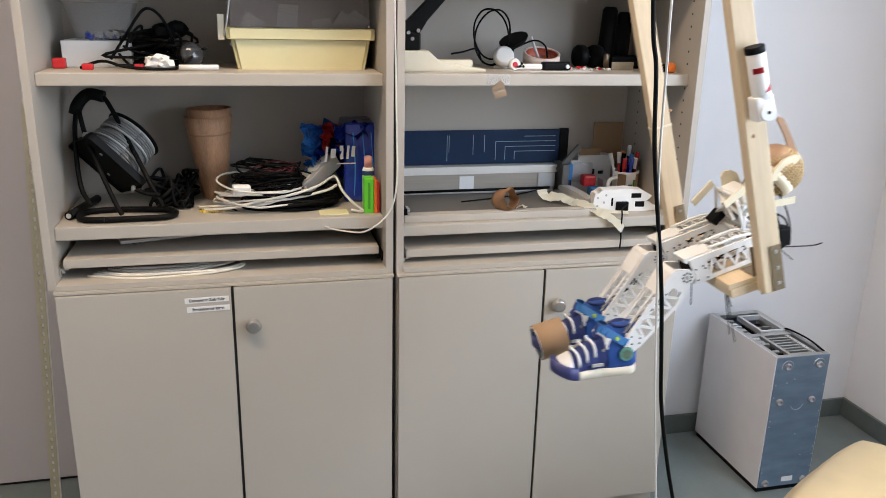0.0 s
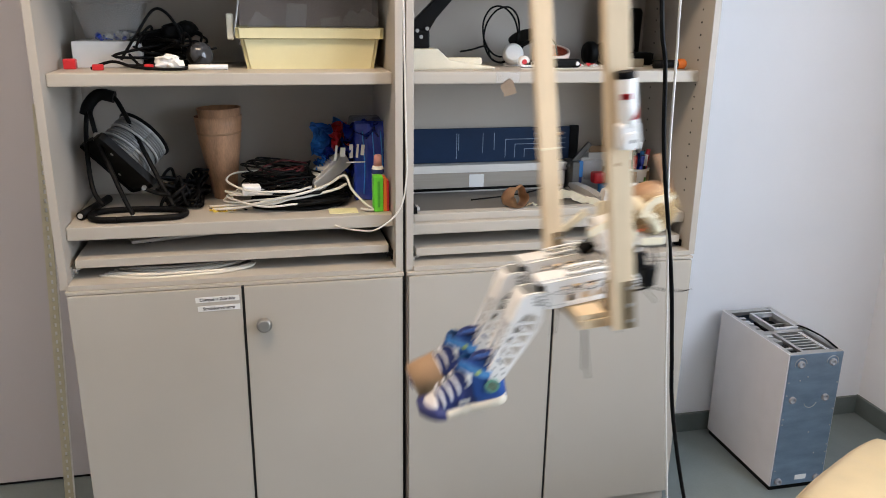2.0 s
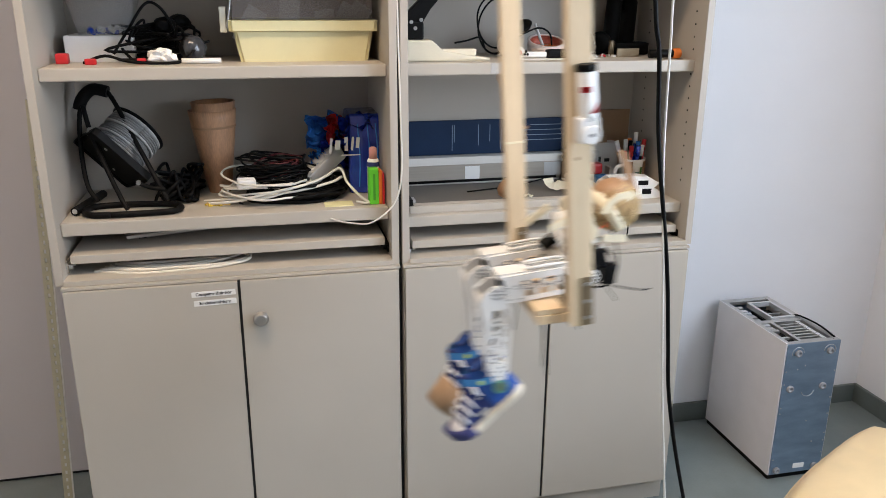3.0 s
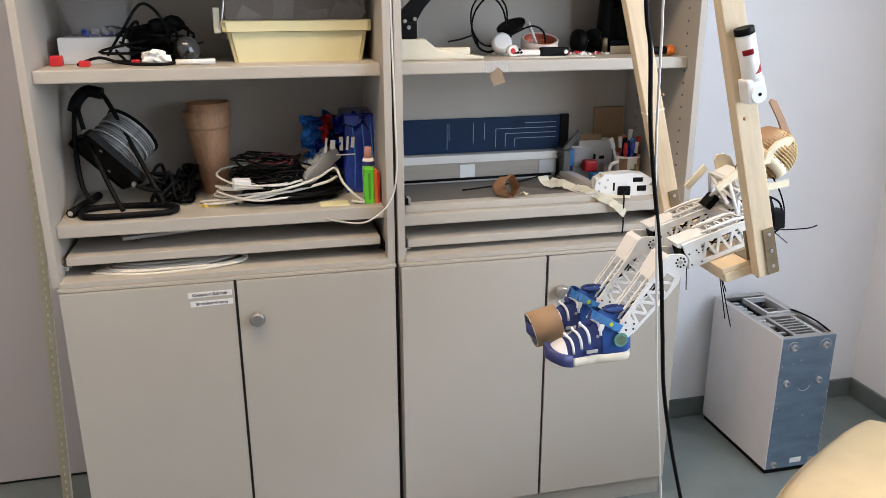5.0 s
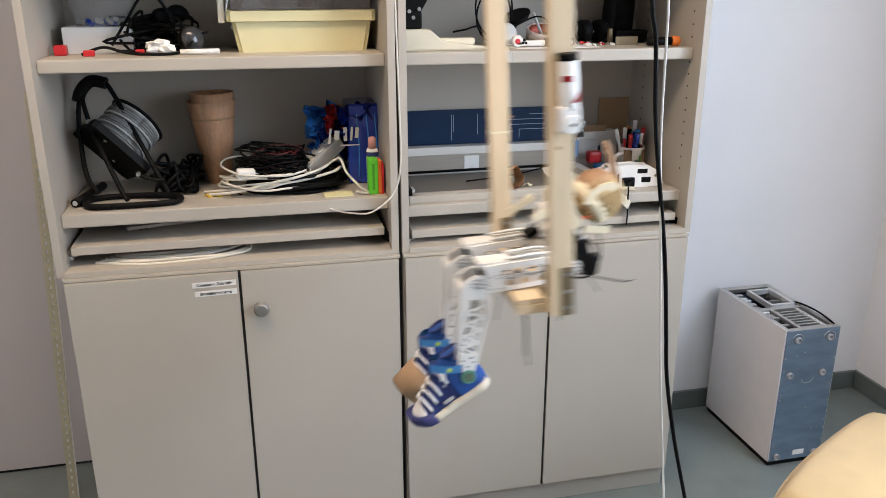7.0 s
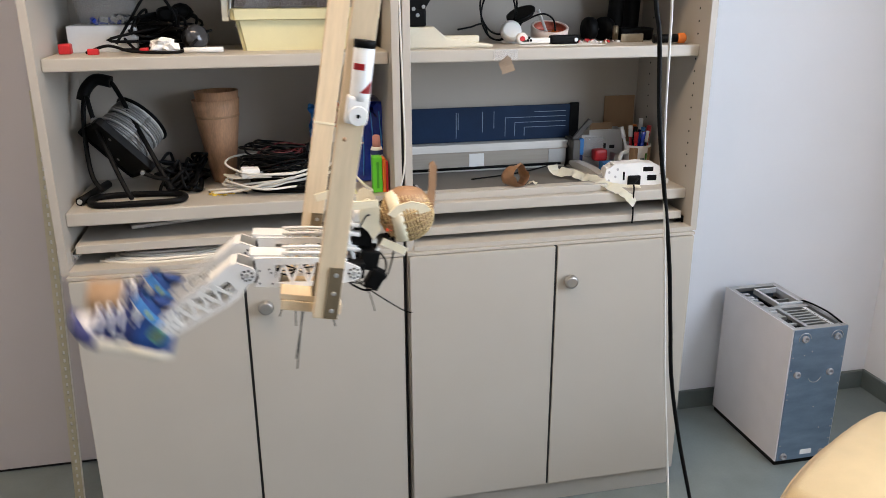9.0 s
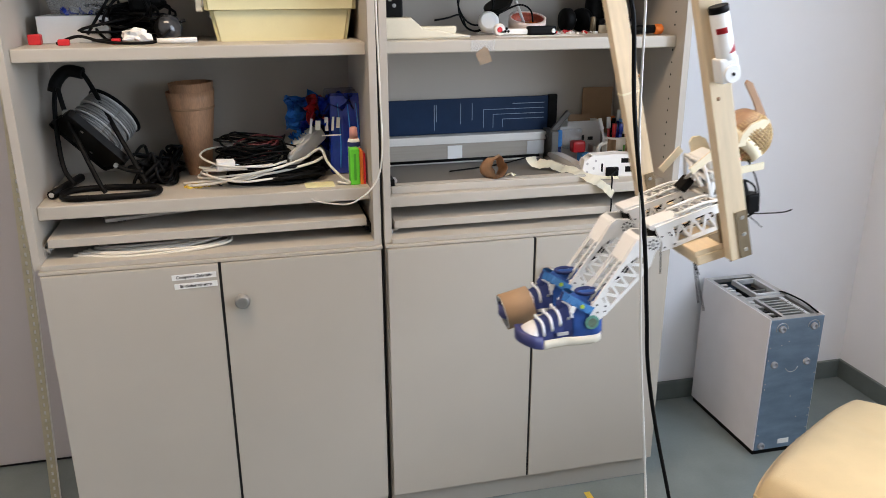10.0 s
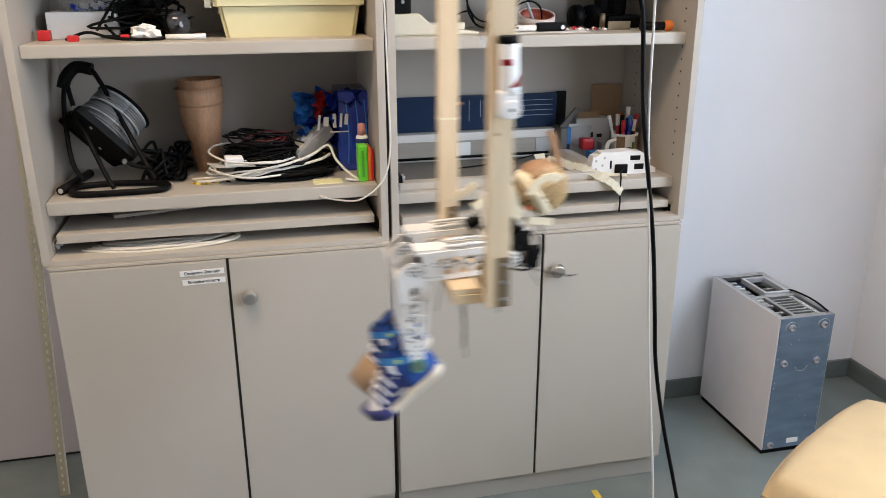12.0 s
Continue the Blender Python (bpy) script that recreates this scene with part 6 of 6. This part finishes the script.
def upper_right():
    t = thing("heavy_duty_stapler", (0.13, 0.15, Z2), "ivory heavy-duty stapler with a long black lever", "stapler")
    bm = bmesh.new()
    slab(bm, [(0.03, Z2), (0.25, Z2), (0.252, Z2 + 0.007), (0.20, Z2 + 0.014), (0.13, Z2 + 0.026), (0.10, Z2 + 0.052), (0.03, Z2 + 0.052)], 0.11, 0.17, bevel=0.004)
    part("base", bm, M_CREAMM, t)
    part("head_block", B(0.032, 0.082, 0.12, 0.16, Z2 + 0.0525, Z2 + 0.095, 0.005), M_BLACK, t)
    bm = bmesh.new()
    slab(bm, [(0.025, Z2 + 0.085), (0.075, Z2 + 0.085), (0.10, Z2 + 0.125), (0.19, Z2 + 0.225), (0.235, Z2 + 0.30), (0.215, Z2 + 0.31), (0.14, Z2 + 0.215), (0.05, Z2 + 0.125), (0.022, Z2 + 0.105)], 0.125, 0.155, bevel=0.003)
    part("lever", bm, M_BLACK, t, "long black lever")
    for x, z in ((0.05, 0.095), (0.075, 0.10), (0.06, 0.08)):
        part("rivet", LATHE([(0.005, 0), (0.004, 0.003)], Matrix.Translation((x, 0.12, Z2 + z)) @ pose(0, 0, 0, 90, 0, 0), 10), M_STEEL, t)
    part("slide", B(0.105, 0.22, 0.128, 0.152, Z2 + 0.012, Z2 + 0.029, 0.003), M_CREAMM, t)
    # looped black cable with a jack
    pts = []
    for k in range(26):
        a = radians(-150 + k * 34)
        rr = 0.060 + 0.007 * math.sin(k * 0.9)
        pts.append((0.305 + rr * 0.8 * math.cos(a), 0.25 + 0.01 * math.sin(k), Z2 + 0.085 + rr * 1.15 * math.sin(a)))
    pts = [(0.18, 0.2, Z2 + 0.04), (0.215, 0.21, Z2 + 0.045)] + pts + [(0.36, 0.25, Z2 + 0.05), (0.42, 0.24, Z2 + 0.075), (0.455, 0.24, Z2 + 0.062), (0.46, 0.23, Z2 + 0.03)]
    piece("headset_cable", TUBE(pts, 0.0025, 7, 6), M_RUBBER, (0.3, 0.25, Z2), "black cable standing in loops", "cable")
    h = thing("desk_microphone", (0.34, 0.24, Z2), "white and black round device with a cable", "device")
    part("base", LATHE([(0.028, 0), (0.028, 0.012), (0.02, 0.02)], Matrix.Translation((0.335, 0.235, Z2 + 0.030)) @ pose(0, 0, 0, 70, 0, -10), 24), M_PAPER, h)
    part("foot", B(0.31, 0.36, 0.235, 0.27, Z2, Z2 + 0.008, 0.003), M_PAPER, h)
    part("dark_dish", LATHE([(0.004, -0.012), (0.032, 0.0), (0.041, 0.010), (0.041, 0.014), (0.036, 0.014)], Matrix.Translation((0.377, 0.27, Z2 + 0.066)) @ pose(0, 0, 0, 14, -24, 0), 24), M_BLACK, h)
    part("stand", TUBE([(0.345, 0.25, Z2 + 0.005), (0.36, 0.265, Z2 + 0.03), (0.375, 0.27, Z2 + 0.062)], 0.007, 8, 4), M_BLACK, h)
    r = thing("tape_roll", (0.455, 0.25, Z2), "clear tape roll with orange and red bits inside", "tape roll")
    m = Matrix.Translation((0.452, 0.255, Z2 + 0.0285)) @ pose(0, 0, 0, 17, 0, -4)
    part("roll", LATHE([(0.045, -0.014), (0.051, -0.014), (0.051, 0.014), (0.045, 0.014), (0.045, -0.014)], m, 32, hollow=True), mat("pale_tape", (0.80, 0.64, 0.56), 0.3, var=0.1), r)
    part("core", LATHE([(0.0425, -0.012), (0.0446, -0.0125), (0.0446, 0.0125), (0.0425, 0.012)], m, 32, hollow=True), mat("printed_red_core", (0.66, 0.16, 0.10), 0.5, var=0.3, scale=120), r, "red printed inner ring")
    piece("swab_stick", TUBE([(0.452, 0.262, Z2 + 0.012), (0.425, 0.275, Z2 + 0.085)], 0.0042, 8, 0), M_PAPER, (0.452, 0.262, Z2), "white stick leaning in the tape roll", "stick")
    piece("coloured_bits", crumbs(0.455, 0.255, Z2 + 0.016, 0.034, 26, 0.012, 61), M_ORANGE, (0.455, 0.24, Z2), "orange plastic bits in the tape roll", "bits", kind="stuff")
    k = thing("ratchet_tool", (0.42, 0.16, Z2), "white ratchet tool with a black grip and red dot", "hand tool")
    part("arm", B(0.34, 0.42, 0.155, 0.175, Z2 + 0.004, Z2 + 0.018, 0.004), M_PAPER, k)
    part("head", LATHE([(0.0145, -0.010), (0.0155, 0), (0.0135, 0.010)], Matrix.Translation((0.345, 0.165, Z2 + 0.0165)) @ pose(0, 0, 0, 90, 0, 0), 20), M_PAPER, k)
    part("dot", LATHE([(0.0072, -0.002), (0.0065, 0.0012)], Matrix.Translation((0.343, 0.154, Z2 + 0.0165)) @ pose(0, 0, 0, 90, 0, 0), 14), M_RED, k)
    for x, z in ((0.361, 0.019), (0.366, 0.012), (0.358, 0.0125)):
        part("switch", LATHE([(0.0036, -0.002), (0.0032, 0.0014)], Matrix.Translation((x, 0.1545, Z2 + z)) @ pose(0, 0, 0, 90, 0, 0), 10), M_BLACK, k)
    part("grip", B(0.42, 0.50, 0.153, 0.177, Z2 + 0.001, Z2 + 0.024, 0.007), M_BLACK, k, "black rubber grip")
    part("end", LATHE([(0.006, 0), (0.005, 0.003)], Matrix.Translation((0.49, 0.153, Z2 + 0.012)) @ pose(0, 0, 0, 90, 0, 0), 12), M_STEEL, k)
    piece("paper_card", B(0.33, 0.56, 0.12, 0.20, Z2, Z2 + 0.001), M_PAPER, (0.4, 0.16, Z2), "white card lying flat on the shelf", "card")
    piece("small_hardware", crumbs(0.575, 0.2, Z2, 0.055, 18, 0.007, 71), M_PAPER, (0.575, 0.2, Z2), "small white and metal parts on the shelf", "parts", kind="stuff")
    piece("small_red_parts", crumbs(0.56, 0.2, Z2 + 0.002, 0.05, 8, 0.007, 73), M_RED, (0.56, 0.2, Z2), "small red plastic parts", "parts", kind="stuff")
    piece("brass_bracket", B(0.635, 0.70, 0.19, 0.194, Z2, Z2 + 0.022, 0.001), M_BRACKET, (0.66, 0.19, Z2), "small brass bracket standing on edge", "bracket")
    piece("brass_weight", LATHE([(0.008, 0), (0.008, 0.04), (0.006, 0.042)], Matrix.Translation((0.635, 0.23, Z2)), 14), M_BRACKET, (0.635, 0.23, Z2), "small upright brass cylinder weight", "weight")
    w = thing("toy_wheel", (0.585, 0.30, Z2), "black rubber toy wheel leaning upright", "wheel")
    for x in (0.578, 0.622):
        m = Matrix.Translation((x, 0.28, Z2 + 0.032)) @ pose(0, 0, 0, 0, 90, 6 if x < 0.6 else 40)
        part("tyre", LATHE([(0.012, -0.014), (0.028, -0.014), (0.032, -0.008), (0.032, 0.008), (0.028, 0.014), (0.012, 0.014)], m, 24), M_BLACK, w)
    part("axle", TUBE([(0.578, 0.28, Z2 + 0.032), (0.622, 0.28, Z2 + 0.032)], 0.004, 8, 0), M_STEEL, w)
    c = thing("twin_speaker", (0.70, 0.31, Z2), "black twin cylinder device standing upright", "device")
    for x, hh in ((0.665, 0.168), (0.712, 0.155)):
        part("cylinder", LATHE([(0.022, 0), (0.024, 0.02), (0.022, hh - 0.01), (0.016, hh)], Matrix.Translation((x, 0.31, Z2)) @ pose(0, 0, 0, 0, 3, 0), 20), M_BLACK, c)
    part("bridge", B(0.665, 0.715, 0.295, 0.325, Z2 + 0.02, Z2 + 0.12, 0.005), M_BLACK, c)
    part("foot", B(0.66, 0.76, 0.25, 0.31, Z2, Z2 + 0.035, 0.008), M_BLACK, c)
    o = thing("screwdriver", (0.74, 0.105, Z2), "screwdriver with an orange handle end", "screwdriver")
    part("handle", TUBE([(0.690, 0.112, Z2 + 0.013), (0.754, 0.104, Z2 + 0.014)], 0.011, 10, 0), M_BLACK, o)
    part("handle_end", TUBE([(0.754, 0.104, Z2 + 0.014), (0.760, 0.1035, Z2 + 0.014), (0.772, 0.102, Z2 + 0.014), (0.777, 0.1015, Z2 + 0.014)], [0.0115, 0.0138, 0.0138, 0.009], 14, 0), M_ORANGE, o, "orange handle end")


def tray_things():
    m = Matrix.Translation((-0.67, 0.14, 0.8835)) @ pose(0, 0, 0, 0, 0, 15)
    k = thing("flat_panel", (-0.5, 0.25, 0.8835), "flat grey metal panel lying askew on the pull-out tray", "panel")
    part("panel", B(0, 0.42, 0, 0.125, 0.007, 0.016, 0.002, m=m), M_CAB, k)
    # Added black spacers lift the panel so a shadow line shows below.
    for x in (0.03, 0.37):
        part("foot", B(x, x + 0.02, 0.02, 0.10, 0, 0.0068, m=m), M_BLACK, k, "black spacer added to leave a dark gap under the panel")
    rnd = random.Random(2)
    for k in range(7):
        zz = 0.8325
        a = rnd.uniform(-0.02, 0.02)
        pts = [(-0.74 + 0.01 * k, 0.075 + 0.012 * k, zz + 0.002), (-0.66 + a, 0.045 + 0.012 * k, zz + 0.003 * (k % 3)), (-0.56, 0.038 + 0.014 * k + a * 0.3, zz + 0.004 * (k % 2)), (-0.46 + a, 0.05 + 0.015 * k, zz + 0.004), (-0.385 + a * 0.6, 0.10 + 0.02 * k, zz + 0.005), (-0.44, 0.2 + 0.012 * k, zz + 0.002), (-0.58, 0.22 + 0.01 * k, zz + 0.003)]
        piece("beige_network_cable", TUBE(pts, 0.0037, 7, 6), M_BEIGECABLE, (-0.56, 0.1, 0.83), "beige network cable coiled under the tray", "cable", "cables under the tray")
    piece("sticky_note", B(-0.181, -0.108, 0.086, 0.135, Z1, Z1 + 0.002), M_NOTE, (-0.14, 0.11, Z1), "pale yellow sticky note pad on the shelf", "note")
    piece("floor_scrap", B(0.578, 0.596, -0.06, -0.02, 0, 0.0015, m=None), M_YELLOW, (0.587, -0.04, 0), "small yellow scrap on the floor", "scrap")


cable_reel()
veneer_roll()
cable_heaps()
blue_pack()
sponges()
trimmer()
pen_mug()
right_clutter()
upper_left()
upper_right()
tray_things()

# ---- what moves


def step(x):
    x = min(1.0, max(0.0, x))
    return x * x * (3 - 2 * x)


# small departures from the even swing: (time, degrees)
SWAY = ((0, 0.5), (0.3, -0.1), (0.6, 0.4), (0.9, -0.3), (1, -0.95), (1.5, -0.77), (1.8, -0.3), (2.1, 0.0), (2.5, 0.05), (3, 0.42), (5, -0.4), (5.5, 0.56), (6, 0.31), (6.5, -0.11), (7, -0.41),
        (9, 0.47), (9.5, -0.39), (10, -0.84), (10.5, -0.42), (11, 1.03), (11.5, 0.73), (12, -0.42))


def swing_angle(t):
    w = 2 * math.pi / 2.5425 * t
    a = 1.36 + 12.89 * math.cos(w) - 2.41 * math.sin(w) + 0.77 * math.cos(2 * w) - 0.73 * math.sin(2 * w) + 0.16 * math.cos(3 * w)
    for (t0, a0), (t1, a1) in zip(SWAY, SWAY[1:]):
        if t0 <= t <= t1:
            return a + a0 + (a1 - a0) * step((t - t0) / (t1 - t0))
    return a


# knees: (time, new bend, seconds that the move takes)
KNEES = ((0.15, 83, 0.26), (0.76, 20.5, 0.40), (1.465, 85, 0.19), (1.97, 30, 0.30), (2.75, 82, 0.26), (3.26, 20.5, 0.40), (3.98, 85, 0.17),
         (4.50, 30, 0.30), (5.25, 83, 0.24), (5.83, 20.5, 0.38), (6.52, 85, 0.18), (7.07, 30, 0.32), (7.78, 82, 0.24), (8.36, 20.5, 0.40),
         (9.05, 84, 0.20), (9.61, 30, 0.32), (10.33, 84, 0.24), (10.89, 20.5, 0.36), (11.59, 84, 0.24))
LEANS = ((0.75, 40, 0.8), (1.7, 29, 0.6), (3.3, 40, 0.8), (4.2, 29, 0.6), (5.8, 40, 0.8), (6.8, 29, 0.6), (8.35, 40, 0.8), (9.3, 29, 0.6), (10.95, 40, 0.8), (11.8, 29, 0.5))


def follow(t, start, moves):
    v = start
    for mid, goal, long in moves:
        v += (goal - v) * step((t - mid) / long + 0.5)
    return v


def thigh_tilt(angle):
    """The thighs sit a little higher as the swing passes its low point."""
    u = (angle - 2.5) / 13
    return 3.0 + (4.5 if u < 0 else 1.0) * u * u


def motions():
    ts = [k / 30 for k in range(0, 361)]
    swing_m, lean_m, thigh_m, shin_m, shoe_m, robot_m, sleeve_m = [], [], ([], []), ([], []), ([], []), [], []
    for t in ts:
        S = Matrix.Translation(PIVOT) @ Matrix.Rotation(SWING_YAW, 4, "Z") @ rot(swing_angle(t))
        R = S @ Matrix.Translation((0, 0, -ARM))
        bend = follow(t, 30, KNEES)
        lean = follow(t, 29, LEANS)
        swing_m.append((t, S))
        robot_m.append((t, R))
        lean_m.append((t, Matrix.Translation((HIP[0], BODY_Y, HIP[1] + 0.008)) @ rot(LEAN0 - lean)))
        for k, y in enumerate(LEGS_Y):
            hip = Matrix.Translation((HIP[0], y, HIP[1])) @ rot(thigh_tilt(swing_angle(t)))
            thigh_m[k].append((t, hip))
            sh = hip @ Matrix.Translation((-THIGH, 0, 0)) @ rot(bend)
            shin_m[k].append((t, sh))
            shoe_m[k].append((t, R @ sh @ Matrix.Translation((-SHIN, 0, 0)) @ rot(-46)))
        sleeve_m.append(shoe_m[1][-1])
    walk(SWING, swing_m)
    walk(TUBE_THING, swing_m)
    walk(ROBOT, robot_m)
    walk(TORSO, lean_m)
    for k in range(2):
        walk(THIGHS[k], thigh_m[k])
        walk(SHINS[k], shin_m[k])
        walk(SHOES[k], shoe_m[k])
    walk(SLEEVE, sleeve_m)


motions()
